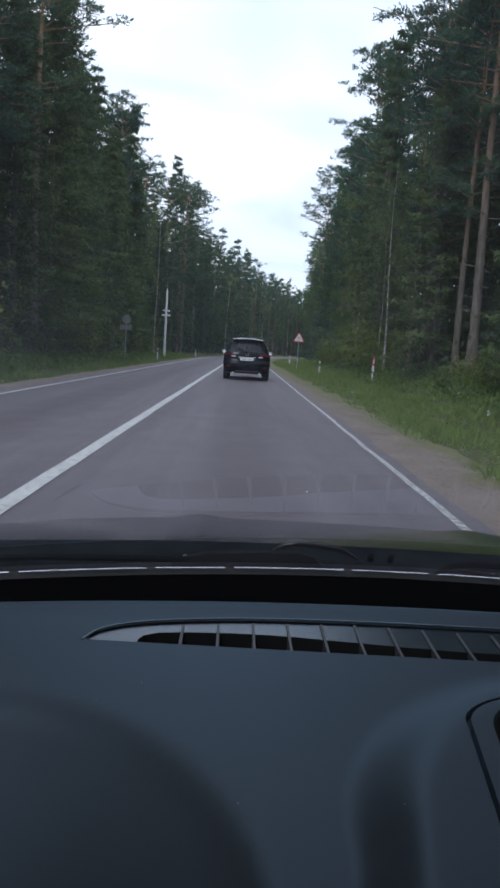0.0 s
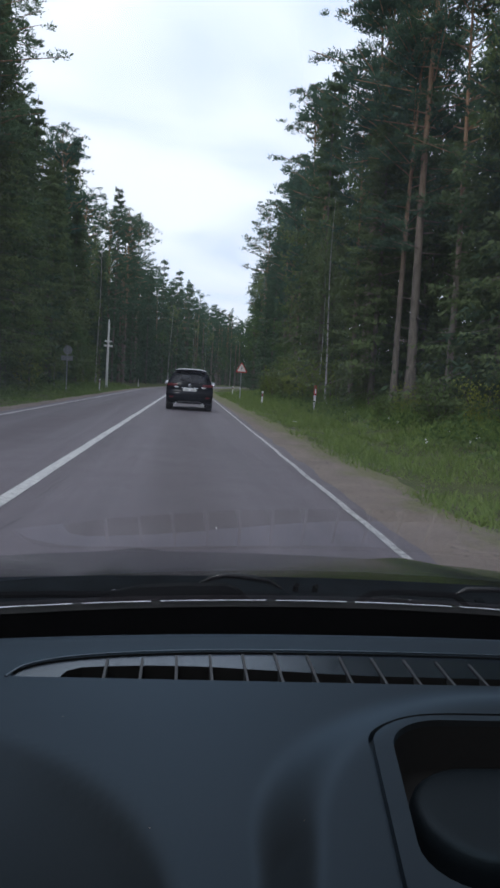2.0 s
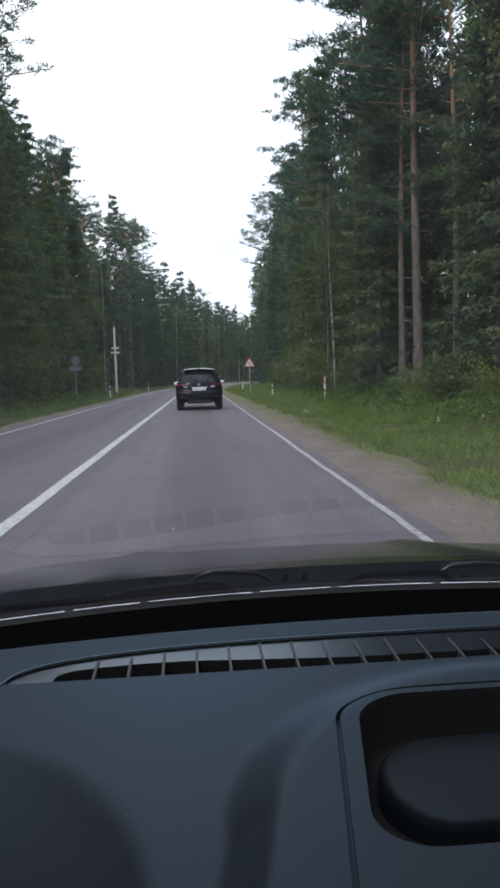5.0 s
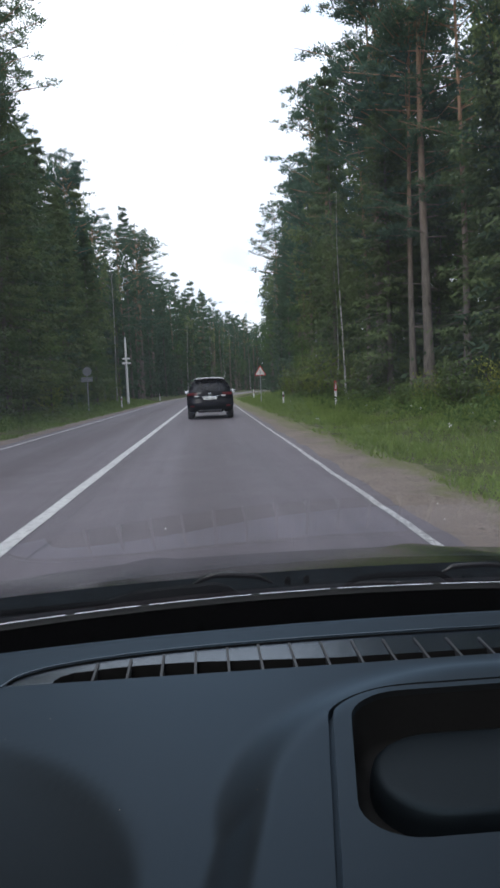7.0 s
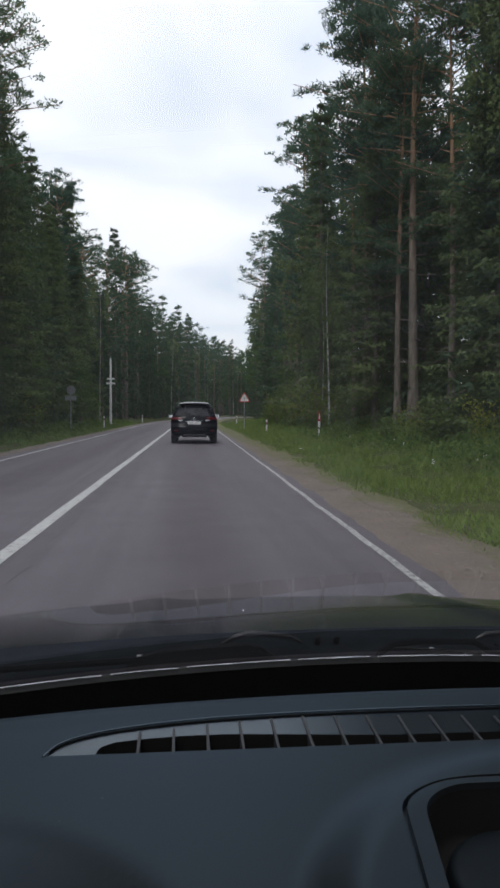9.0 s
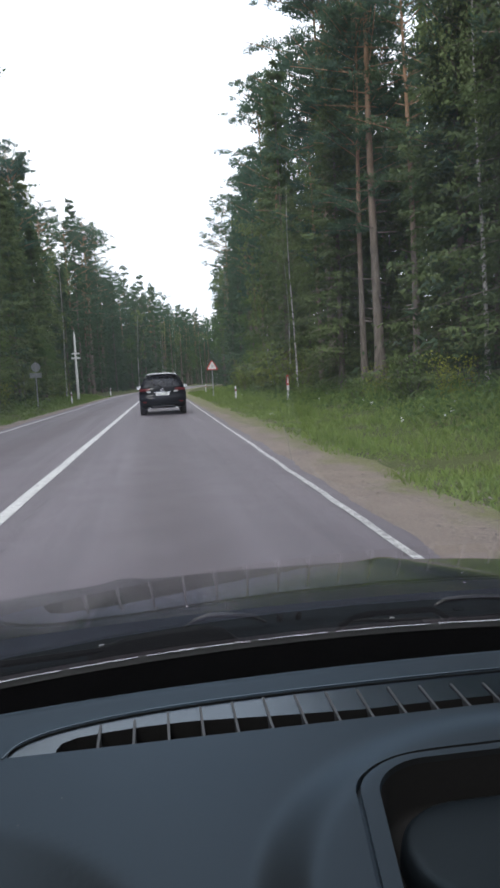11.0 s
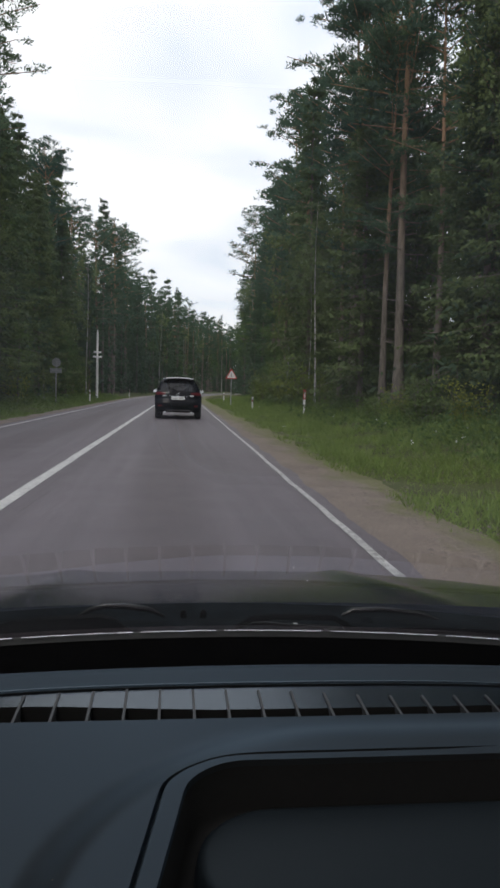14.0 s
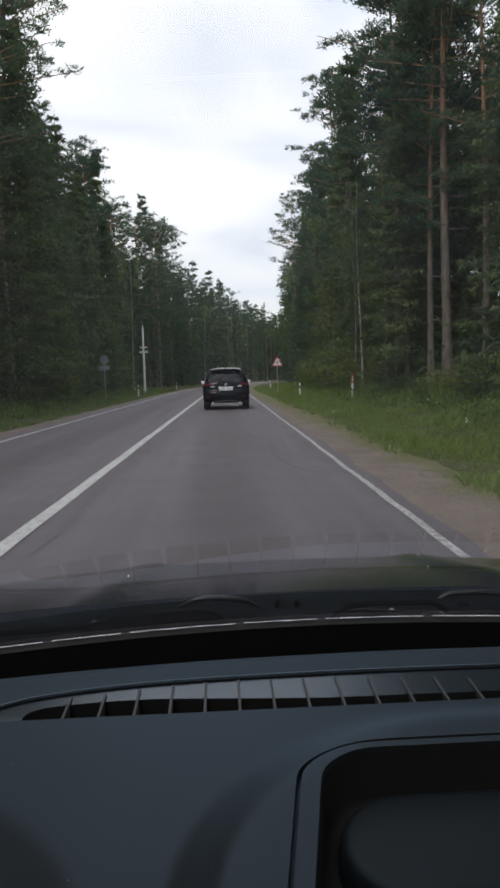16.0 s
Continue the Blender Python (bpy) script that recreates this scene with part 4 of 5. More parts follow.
# ---- the car ahead ----
def suv(m):
    car = thing("suv", m, "dark blue-black SUV with tinted rear window on the asphalt ahead", "car")
    prof = [(0.16, 0.27), (0.05, 0.36), (0.0, 0.46), (0.0, 0.60), (0.03, 0.70), (0.10, 0.76), (0.13, 0.86), (0.15, 0.97), (0.20, 1.07), (0.30, 1.22),
            (0.44, 1.42), (0.52, 1.53), (0.62, 1.60), (0.95, 1.655), (1.5, 1.68), (2.2, 1.67), (2.7, 1.56), (3.2, 1.28), (3.5, 1.10), (4.0, 1.02),
            (4.35, 0.90), (4.5, 0.68), (4.5, 0.45), (4.42, 0.27)]

    def half(z):
        t = [(0.25, 0.80), (0.40, 0.88), (0.60, 0.92), (0.90, 0.92), (1.02, 0.90), (1.10, 0.85), (1.50, 0.68), (1.60, 0.62), (1.70, 0.56)]
        return float(np.interp(z, [a for a, _ in t], [b for _, b in t]))

    bm = bmesh.new()
    rows = []
    cols = 12
    for y, z in prof:
        h = half(z)
        row = []
        for k in range(cols + 1):
            v = -1 + 2 * k / cols
            bow = abs(v) ** 3
            inward = 0.16 * bow * (1 if y < 1 else -1 if y > 4 else 0)
            row.append(bm.verts.new((v * h, y + inward, z - (0.05 * bow if z > 1.5 else 0))))
        rows.append(row)
    for a, b in zip(rows, rows[1:]):
        for k in range(cols):
            bm.faces.new((a[k], a[k + 1], b[k + 1], b[k]))
    for k in (0, cols):
        loop = [r[k] for r in rows]
        bm.faces.new(loop if k == 0 else loop[::-1])
    bm.faces.new([rows[-1][k] for k in range(cols + 1)] + [rows[0][k] for k in range(cols, -1, -1)])
    bmesh.ops.triangulate(bm, faces=[f for f in bm.faces if len(f.verts) > 4])
    bmesh.ops.recalc_face_normals(bm, faces=bm.faces)
    part("body", bm, M_NAVY, car, smooth=True)

    def skin(y_of_z, zs, share, off, mat, name, label="", x0=-1.0, x1=1.0, n=10, under=car):
        b = bmesh.new()
        rr = []
        for z in zs:
            h = half(z)
            rr.append([b.verts.new(((x0 + (x1 - x0) * k / n) * h * share, y_of_z(z) + 0.16 * abs((x0 + (x1 - x0) * k / n) * share) ** 3 - off, z)) for k in range(n + 1)])
        for a, c in zip(rr, rr[1:]):
            for k in range(n):
                b.faces.new((a[k], a[k + 1], c[k + 1], c[k]))
        bmesh.ops.solidify(b, geom=list(b.faces), thickness=0.012)
        bmesh.ops.recalc_face_normals(b, faces=b.faces)
        return part(name, b, mat, under, label, smooth=True)

    def rear(z):
        return float(np.interp(z, [p[1] for p in prof[:14]], [p[0] for p in prof[:14]]))

    skin(rear, (1.10, 1.2, 1.3, 1.4, 1.48), 0.86, 0.012, M_SUVGLASS, "rear_window", "dark tinted rear window")
    skin(rear, (0.30, 0.36, 0.46, 0.56), 0.97, 0.014, M_COWL, "lower_bumper", "black plastic lower bumper")
    skin(rear, (0.335, 0.35, 0.375), 0.52, 0.03, M_SILVER, "skid_strip", "silver skid strip")
    skin(rear, (0.885, 0.90, 0.915), 0.36, 0.02, M_CHROME, "garnish", "chrome strip above the plate")
    skin(rear, (0.655, 0.665, 0.675), 0.80, 0.016, M_NAVY, "bumper_crease", "raised bumper crease")
    for s in (-1, 1):
        skin(rear, (0.955, 0.99, 1.03, 1.055), 0.985, 0.016, M_RED, "tail_light", "red tail light", 0.56 * s, 1.0 * s, 6)
        # white patch below each tail light: a painted reflection on the body
        skin(rear, (0.905, 0.925, 0.945), 0.98, 0.018, M_PLATE, "reversing_lamp", "white patch standing for a bright reflection", 0.50 * s, 0.68 * s, 4)
        skin(rear, (0.50, 0.53, 0.56), 0.96, 0.03, M_RED, "reflector", "red bumper reflector", 0.72 * s, 0.90 * s, 3)
    sp = bmesh.new()
    prev = None
    for k in range(13):
        v = -1 + k / 6
        x = v * 0.60
        z = 1.625 - 0.05 * abs(v) ** 3
        ring = [sp.verts.new((x, 0.36 + 0.08 * v * v, z - 0.03)), sp.verts.new((x, 0.36 + 0.08 * v * v, z - 0.005)), sp.verts.new((x, 0.70, z + 0.035)), sp.verts.new((x, 0.66, z - 0.06))]
        if prev:
            for i in range(4):
                sp.faces.new((prev[i], prev[(i + 1) % 4], ring[(i + 1) % 4], ring[i]))
        else:
            sp.faces.new(ring)
        prev = ring
    sp.faces.new(prev[::-1])
    bmesh.ops.recalc_face_normals(sp, faces=sp.faces)
    part("spoiler", sp, M_NAVY, car, "roof spoiler", smooth=True)
    pl = part("number_plate", box(bmesh.new(), -0.26, 0.26, 0.062, 0.078, 0.775, 0.875, 0.004), M_PLATE, car, "white number plate")
    part("plate_bar", box(box(bmesh.new(), -0.2, -0.03, 0.058, 0.062, 0.805, 0.848), 0.03, 0.2, 0.058, 0.062, 0.805, 0.848), M_PLATE_BAR, pl)
    em = bmesh.new()
    tube(em, [(0.06 * math.cos(a), 0.095, 0.985 + 0.048 * math.sin(a)) for a in (k * math.tau / 20 for k in range(21))], 0.011, 6, False)
    tube(em, [(-0.05, 0.095, 1.0), (0, 0.09, 0.965), (0.05, 0.095, 1.0)], 0.009, 6)
    part("badge", em, M_CHROME, car, "chrome badge")
    for s in (-1, 1):
        mi = bmesh.new()
        box(mi, s * 0.98 - 0.10, s * 0.98 + 0.10, 2.62, 2.74, 1.00, 1.15, 0.03)
        mirror = part("door_mirror", mi, M_NAVY, car, smooth=True)
        part("mirror_glass", box(bmesh.new(), s * 0.98 - 0.085, s * 0.98 + 0.085, 2.60, 2.618, 1.015, 1.135, 0.006), M_CHROME, mirror, "bright mirror glass")
        ex = bmesh.new()
        tube(ex, [(s * 0.52, 0.02, 0.30), (s * 0.52, 0.3, 0.30)], 0.035, 12)
        part("exhaust_tip", ex, M_SILVER, car, "round steel exhaust tip")
        for y in (0.86, 3.55):
            wheel = new("wheel")
            wheel.parent = car
            wheel.location = (s * 0.80, y, 0.35)
            ty = bmesh.new()
            ring = [(0.20, -0.10), (0.31, -0.115), (0.345, -0.09), (0.35, -0.03), (0.35, 0.03), (0.345, 0.09), (0.31, 0.115), (0.20, 0.10)]
            last = None
            first = None
            for k in range(28):
                a = k * math.tau / 28
                cur = [ty.verts.new((w, r * math.cos(a), r * math.sin(a))) for r, w in ring]
                if last:
                    for i in range(8):
                        ty.faces.new((last[i], last[(i + 1) % 8], cur[(i + 1) % 8], cur[i]))
                first = first or cur
                last = cur
            for i in range(8):
                ty.faces.new((last[i], last[(i + 1) % 8], first[(i + 1) % 8], first[i]))
            bmesh.ops.recalc_face_normals(ty, faces=ty.faces)
            part("tyre", ty, M_TYRE, wheel, "black tyre", smooth=True)
            ri = bmesh.new()
            tube(ri, [(-0.08, 0, 0), (0.08, 0, 0)], 0.06, 12)
            for k in range(5):
                a = k * math.tau / 5
                tube(ri, [(s * 0.07, 0.04 * math.cos(a), 0.04 * math.sin(a)), (s * 0.08, 0.21 * math.cos(a), 0.21 * math.sin(a))], 0.025, 6)
            part("rim", ri, M_SILVER, wheel, "alloy rim")
    wi = bmesh.new()
    tube(wi, [(0.0, rear(1.10) - 0.035, 1.10), (-0.12, rear(1.15) - 0.03, 1.15), (-0.40, rear(1.22) - 0.0, 1.22)], 0.012, 6)
    part("rear_wiper", wi, M_BLACK, car, "thin black rear wiper")
    fin = bmesh.new()
    tube(fin, [(0, 0.95, 1.66), (0, 0.86, 1.715), (0, 0.82, 1.72)], [0.03, 0.014, 0.006], 8)
    part("roof_antenna", fin, M_NAVY, car, "short roof antenna", smooth=True)
    return car


suv(pose(road_x(28.8), 28.8, -0.004, 0, 0, -1.15))


# ---- roadside ----
def warning_sign(m):
    s = thing("warning_sign", m, "red-bordered white triangular warning sign on a steel post", "road sign")
    part("post", tube(bmesh.new(), [(0, 0, -0.3), (0, 0, 2.9)], 0.04, 10), M_STEEL, s, "galvanised steel post", smooth=True)

    def tri(r, y0, y1):
        b = bmesh.new()
        o = []
        for c in range(3):
            a0 = math.pi / 2 + c * math.tau / 3
            for k in range(-2, 3):
                a = a0 + k * 0.28
                o.append((r * 0.86 * math.cos(a0) + r * 0.14 * math.cos(a) * 1.2, r * 0.86 * math.sin(a0) + r * 0.14 * math.sin(a) * 1.2))
        lo = [b.verts.new((x, y0, z)) for x, z in o]
        hi = [b.verts.new((x, y1, z)) for x, z in o]
        b.faces.new(lo)
        b.faces.new(hi[::-1])
        for i in range(len(o)):
            b.faces.new((lo[i], hi[i], hi[(i + 1) % len(o)], lo[(i + 1) % len(o)]))
        bmesh.ops.translate(b, verts=b.verts, vec=(0, 0, 2.55))
        bmesh.ops.recalc_face_normals(b, faces=b.faces)
        return b

    board = part("board", tri(0.52, -0.06, -0.045), M_SIGNRED, s, "red triangular board")
    face = part("face", tri(0.39, -0.066, -0.061), M_WHITE, s, "white inner triangle")
    part("symbol", box(box(bmesh.new(), -0.022, 0.022, -0.070, -0.067, 2.40, 2.74), -0.08, 0.08, -0.070, -0.067, 2.55, 2.59), M_INK, face, "black symbol bars")
    return s


warning_sign(pose(road_x(62) + 4.3, 62, ground_z(4.3, 62), 0, 0, 4))


def disc(r, y0, y1, z, n=28):
    bm = bmesh.new()
    lo = [bm.verts.new((r * math.cos(k * math.tau / n), y0, z + r * math.sin(k * math.tau / n))) for k in range(n)]
    hi = [bm.verts.new((v.co.x, y1, v.co.z)) for v in lo]
    bm.faces.new(lo)
    bm.faces.new(hi[::-1])
    for k in range(n):
        bm.faces.new((lo[k], hi[k], hi[(k + 1) % n], lo[(k + 1) % n]))
    bmesh.ops.recalc_face_normals(bm, faces=bm.faces)
    return bm


def sign_cluster(m):
    s = thing("sign_cluster", m, "grey backs of round and rectangular road signs on one post", "road sign")
    part("post", tube(bmesh.new(), [(0, 0, -0.3), (0, 0, 3.0)], 0.035, 10), M_STEEL, s, "thin steel post", smooth=True)
    part("round_board", disc(0.30, 0.04, 0.055, 2.68), M_STEEL, s, "grey back of a round sign")
    board = part("board", box(bmesh.new(), -0.42, 0.36, 0.04, 0.055, 1.98, 2.30, 0.006), M_STEEL, s, "grey back of a rectangular sign")
    part("clamp", box(bmesh.new(), -0.30, 0.30, 0.028, 0.044, 2.12, 2.16, 0.004), M_SILVER, board, "steel clamp rail")
    return s


sign_cluster(pose(road_x(50) - 8.2, 50, ground_z(-8.2, 50), 0, 0, -8))


def cable_marker(m, cap, words):
    """A short post that marks a buried line: a coloured cap over a white shaft."""
    s = thing("cable_marker", m, words, "marker post", "buried line markers")
    part("shaft", box(bmesh.new(), -0.05, 0.05, -0.05, 0.05, -0.2, 0.72, 0.008), M_WHITE, s)
    part("cap", box(bmesh.new(), -0.06, 0.06, -0.06, 0.06, 0.72, 1.22, 0.008), cap, s, "coloured cap")
    part("panel", box(bmesh.new(), -0.03, 0.03, -0.066, -0.061, 0.80, 1.12), M_WHITE, s, "white panel on the cap")
    return s


cable_marker(pose(road_x(37) + 6.4, 37, ground_z(6.4, 37), 0, 0, 3), M_SIGNRED, "red and white cable marker post in the verge grass")
cable_marker(pose(road_x(48) + 7.2, 48, ground_z(7.2, 48), 0, 0, -4), M_YELLOW, "yellow cable marker post beside a dark trunk")


def litter(m):
    s = thing("litter", m, "crumpled white paper lying on the verge", "litter")
    bm = bmesh.new()
    bmesh.ops.create_icosphere(bm, subdivisions=2, radius=0.11)
    for v in bm.verts:
        v.co *= 1 + 0.7 * noise.noise(v.co * 11)
        v.co.z = v.co.z * 0.35 + 0.03
    part("paper", bm, M_WHITE, s)
    return s


litter(pose(road_x(27) + 4.0, 27, ground_z(4.0, 27), 0, 0, 30))


def marker_pole(m):
    s = thing("marker_pole", m, "tall white painted wooden pole with two short cross boards", "pole")
    part("shaft", tube(bmesh.new(), [(0, 0, -0.4), (0, 0, 3.5), (0.01, 0, 6.3), (0.01, 0, 6.6)], [0.13, 0.11, 0.085, 0.02], 10), M_WHITE, s, smooth=True)
    part("cross_board", box(bmesh.new(), -0.42, 0.42, -0.16, -0.12, 3.95, 4.12, 0.01), M_WHITE, s, "short white cross board")
    part("cross_board", box(bmesh.new(), -0.36, 0.36, -0.16, -0.12, 4.40, 4.55, 0.01), M_WHITE, s, "short white cross board")
    return s


marker_pole(pose(road_x(72) - 8.0, 72, ground_z(-8.0, 72), 0, 0, 10))


def marker_post(m):
    s = thing("marker_post", m, "white roadside marker post with a black band", "marker post", "marker posts")
    part("shaft", box(bmesh.new(), -0.05, 0.05, -0.03, 0.03, -0.2, 0.95, 0.012), M_WHITE, s)
    part("band", box(bmesh.new(), -0.053, 0.053, -0.033, 0.033, 0.62, 0.80, 0.01), M_INK, s, "black band")
    part("reflector", box(bmesh.new(), -0.022, 0.022, -0.04, -0.034, 0.65, 0.77), M_SIGNRED, s, "small red reflector")
    return s


post = marker_post(pose(road_x(46) + 4.6, 46, ground_z(4.6, 46)))
for d, y in ((4.8, 84), (-7.2, 60), (-7.2, 96)):
    copy_thing(post, pose(road_x(y) + d, y, ground_z(d, y)))


# ---- the car that carries the camera; its axes turn a little from the road's ----
CAR = thing("passenger_car", pose(0, 0, 0, 0, 0, -0.52), "dark grey car cabin with dashboard, windscreen and bonnet", "car")


def pad_z(x, y):
    z = 0.912
    z += 0.006 * smooth01(0.75, 0.82, y) - 0.012 * max(0.0, (y - far_edge(x) + 0.026) / 0.026) ** 2.0
    # raised frame round the tray: steep on the driver's side, round at the corner, gentle towards the windscreen
    turn = 0.17
    inside, past = turn - (x - 0.056 - 0.20 * (y - 0.38)), y - (0.585 - turn)
    if inside > 0 and past > 0:
        far, share = math.hypot(inside, past) - turn, past / math.hypot(inside, past)
    else:
        far, share = max(inside, past) - turn, 1.0 if past > inside else 0.0
    z += 0.027 * (1 - smooth01(0.0, 0.042 + 0.07 * share, far))
    # the pad falls away over the instruments
    t = max(0.0, 0.235 - math.hypot(x + 0.25, y - 0.36)) / 0.235
    z -= 0.12 * t * smooth01(0.0, 0.12, t)
    return z


def far_edge(x):
    return 0.838 - 0.16 * (x - 0.24) ** 2


def pad_top(u, v):
    # finer steps along the raised frame
    x = -0.62 + 2.0 * u if u < 0.3 else -0.02 + 0.18 * (u - 0.3) / 0.35 if u < 0.65 else 0.16 + 0.94 * (u - 0.65) / 0.35
    y = 0.20 + (far_edge(x) - 0.20) * v
    return (x, y, pad_z(x, y))


VENT_X0, VENT_X1 = -0.182, 0.622


def vent_outline(grow=0.0, left=VENT_X0, near=0.6955, top=0.772):
    """The defroster opening seen from above: straight near edge, bowed far edge, pointed left end."""
    mid = 0.22
    hw = mid - left
    pts = [(mid + hw + grow, near - grow), (left - grow, near - grow)]
    for k in range(1, 40):
        u = -math.cos(math.pi * k / 40)
        rise = (1 - abs(u) ** 5) ** 0.45 * (1 - 0.18 * u * u)
        pts.append((mid + hw * u, near + (top - near) * rise + grow))
    return pts


def rounded(x0, x1, y0, y1, r, n=8):
    pts = []
    for cx, cy, a0 in ((x1 - r, y0 + r, -90), (x1 - r, y1 - r, 0), (x0 + r, y1 - r, 90), (x0 + r, y0 + r, 180)):
        for k in range(n + 1):
            a = radians(a0 + 90 * k / n)
            pts.append((cx + r * math.cos(a), cy + r * math.sin(a)))
    return pts


def slanted(pts, k):
    """Shear an outline so that its left side leans inwards away from the camera."""
    return [(x + k * (y - 0.48), y) for x, y in pts]


TRAY = slanted(rounded(0.1272, 0.50, 0.362, 0.562, 0.042), 0.17)
SEAM_OUT = slanted(rounded(0.1095, 0.525, 0.10, 0.575, 0.050), 0.15)
SEAM_IN = slanted(rounded(0.1133, 0.5212, 0.105, 0.5712, 0.048), 0.15)


def cut(bm, *cutters):
    """The solid bm with other solids taken out of it."""
    me = bpy.data.meshes.new("solid")
    bm.to_mesh(me)
    bm.free()
    ob = new("solid", me)
    tools = []
    for c in cutters:
        cm = bpy.data.meshes.new("tool")
        bmesh.ops.recalc_face_normals(c, faces=c.faces)
        c.to_mesh(cm)
        c.free()
        t = new("tool", cm)
        tools.append(t)
        md = ob.modifiers.new("cut", "BOOLEAN")
        md.operation, md.solver, md.object = "DIFFERENCE", "EXACT", t
    bpy.context.view_layer.update()
    res = bpy.data.meshes.new_from_object(ob.evaluated_get(bpy.context.evaluated_depsgraph_get()))
    out = bmesh.new()
    out.from_mesh(res)
    for t in (*tools, ob):
        bpy.data.objects.remove(t)
    return out


seam = bmesh.new()
n_s = len(SEAM_OUT)
quad = []
for deep in (1, 0):
    # the seam dies out along the far side of the tray
    quad.append([[seam.verts.new((x, y, pad_z(x, y) + (0.003 - 0.011 * (1 - smooth01(0.16, 0.22, x if y > 0.5 else 0)) if deep else 0.02))) for x, y in edge] for edge in (SEAM_OUT, SEAM_IN)])
for i in range(n_s):
    j = (i + 1) % n_s
    (lo_o, lo_i), (hi_o, hi_i) = quad
    seam.faces.new((lo_o[i], lo_o[j], hi_o[j], hi_o[i]))
    seam.faces.new((lo_i[j], lo_i[i], hi_i[i], hi_i[j]))
    seam.faces.new((hi_o[i], hi_o[j], hi_i[j], hi_i[i]))
    seam.faces.new((lo_o[j], lo_o[i], lo_i[i], lo_i[j]))
pad = cut(grid_solid(240, 70, pad_top, 0.10), prism(bmesh.new(), vent_outline(), 0.86, 1.0), prism(bmesh.new(), TRAY, 0.882, 1.0), seam)
DASH = part("dashboard", pad, M_DASH, CAR, "dark blue-grey grained plastic dashboard top", smooth=True)

# vent: flange, lip, dark well and slats
def slot_far(x):
    """The far edge of the slot: widest on the driver's side, rounded at its end."""
    return float(np.interp(x, [-0.138, -0.133, -0.12, -0.09, -0.05, 0.0, 0.06, 0.12, 0.17, 0.3, 0.6], [0.699, 0.715, 0.7245, 0.730, 0.7335, 0.734, 0.728, 0.7225, 0.7185, 0.717, 0.715]))


def slat_far(x):
    return float(np.interp(x, [-0.10, -0.06, -0.02, 0.08, 0.2, 0.27, 0.35, 0.6], [0.742, 0.746, 0.757, 0.767, 0.760, 0.753, 0.739, 0.733]))


fl = bmesh.new()
outer = vent_outline(0.0005)
inner = []
for x, y in outer:
    u = max(-1.0, min(1.0, (x - 0.22) / 0.402))
    x2 = 0.225 + 0.362 * u
    inner.append((x2, 0.697 if y < 0.6965 else slot_far(x2)))
ov = [fl.verts.new((x, y, pad_z(x, y) - 0.0015)) for x, y in outer]
iv = [fl.verts.new((x, y, 0.9103 if y > 0.70 else 0.909)) for x, y in inner]
for i in range(len(outer)):
    j = (i + 1) % len(outer)
    fl.faces.new((ov[i], ov[j], iv[j], iv[i]))
part("vent_flange", fl, M_VENT, DASH, "smooth sloped grey vent flange", smooth=True)
we = bmesh.new()
wt = [we.verts.new((x, y, 0.9103 if y > 0.70 else 0.909)) for x, y in inner]
wb = [we.verts.new((x, y, 0.845)) for x, y in inner]
for i in range(len(inner)):
    j = (i + 1) % len(inner)
    we.faces.new((wt[i], wt[j], wb[j], wb[i]))
we.faces.new(wb)
part("vent_well", we, M_RECESS, DASH, "black vent duct")
lip_pts = [(x, y, pad_z(x, y) + 0.0005) for x, y in vent_outline(0.003)[2:]]
part("vent_lip", tube(bmesh.new(), [(VENT_X0 - 0.004, 0.694, 0.912)] + lip_pts + [(VENT_X1 + 0.004, 0.694, 0.912)], 0.0014, 6), M_VENT, DASH, "thin raised lip", smooth=True)
# a thin black bead paints the shade of a groove; nothing is cut
lip2 = [(x, y, pad_z(x, y) - 0.001) for x, y in vent_outline(-0.001)[2:]]
part("vent_groove", tube(bmesh.new(), lip2, 0.0011, 6), M_BLACK, DASH, "black bead standing for a groove's shade inside the lip", smooth=True)
for k in range(19):
    x = -0.096 + 0.0348 * k
    y1 = slat_far(x)
    b = bmesh.new()
    prof = [(0.6965, 0.911), (y1, 0.9130), (y1, 0.9095), (slot_far(x) - 0.002, 0.905), (slot_far(x) - 0.004, 0.868), (0.6965, 0.868)]
    lo = [b.verts.new((x - 0.0013, y, z)) for y, z in prof]
    hi = [b.verts.new((x + 0.0013, y, z)) for y, z in prof]
    b.faces.new(lo)
    b.faces.new(hi[::-1])
    for i in range(6):
        b.faces.new((lo[i], hi[i], hi[(i + 1) % 6], lo[(i + 1) % 6]))
    bmesh.ops.recalc_face_normals(b, faces=b.faces)
    part("slat", b, M_SLAT, DASH)
# the tray: a rounded bowl, blackened for the shade inside, with a raised mat
def rings_mesh(rings, close):
    bm = bmesh.new()
    rows = [[bm.verts.new(p) for p in r] for r in rings]
    n = len(rows[0])
    for a, c in zip(rows, rows[1:]):
        for i in range(n):
            bm.faces.new((a[i], a[(i + 1) % n], c[(i + 1) % n], c[i]))
    if close:
        bm.faces.new(rows[-1])
    return bm


def shrunk(pts, k, z):
    cx, cy = sum(p[0] for p in pts) / len(pts), sum(p[1] for p in pts) / len(pts)
    return [(cx + (x - cx) * (1 - k / 0.18), cy + (y - cy) * (1 - k / 0.10), z) for x, y in pts]


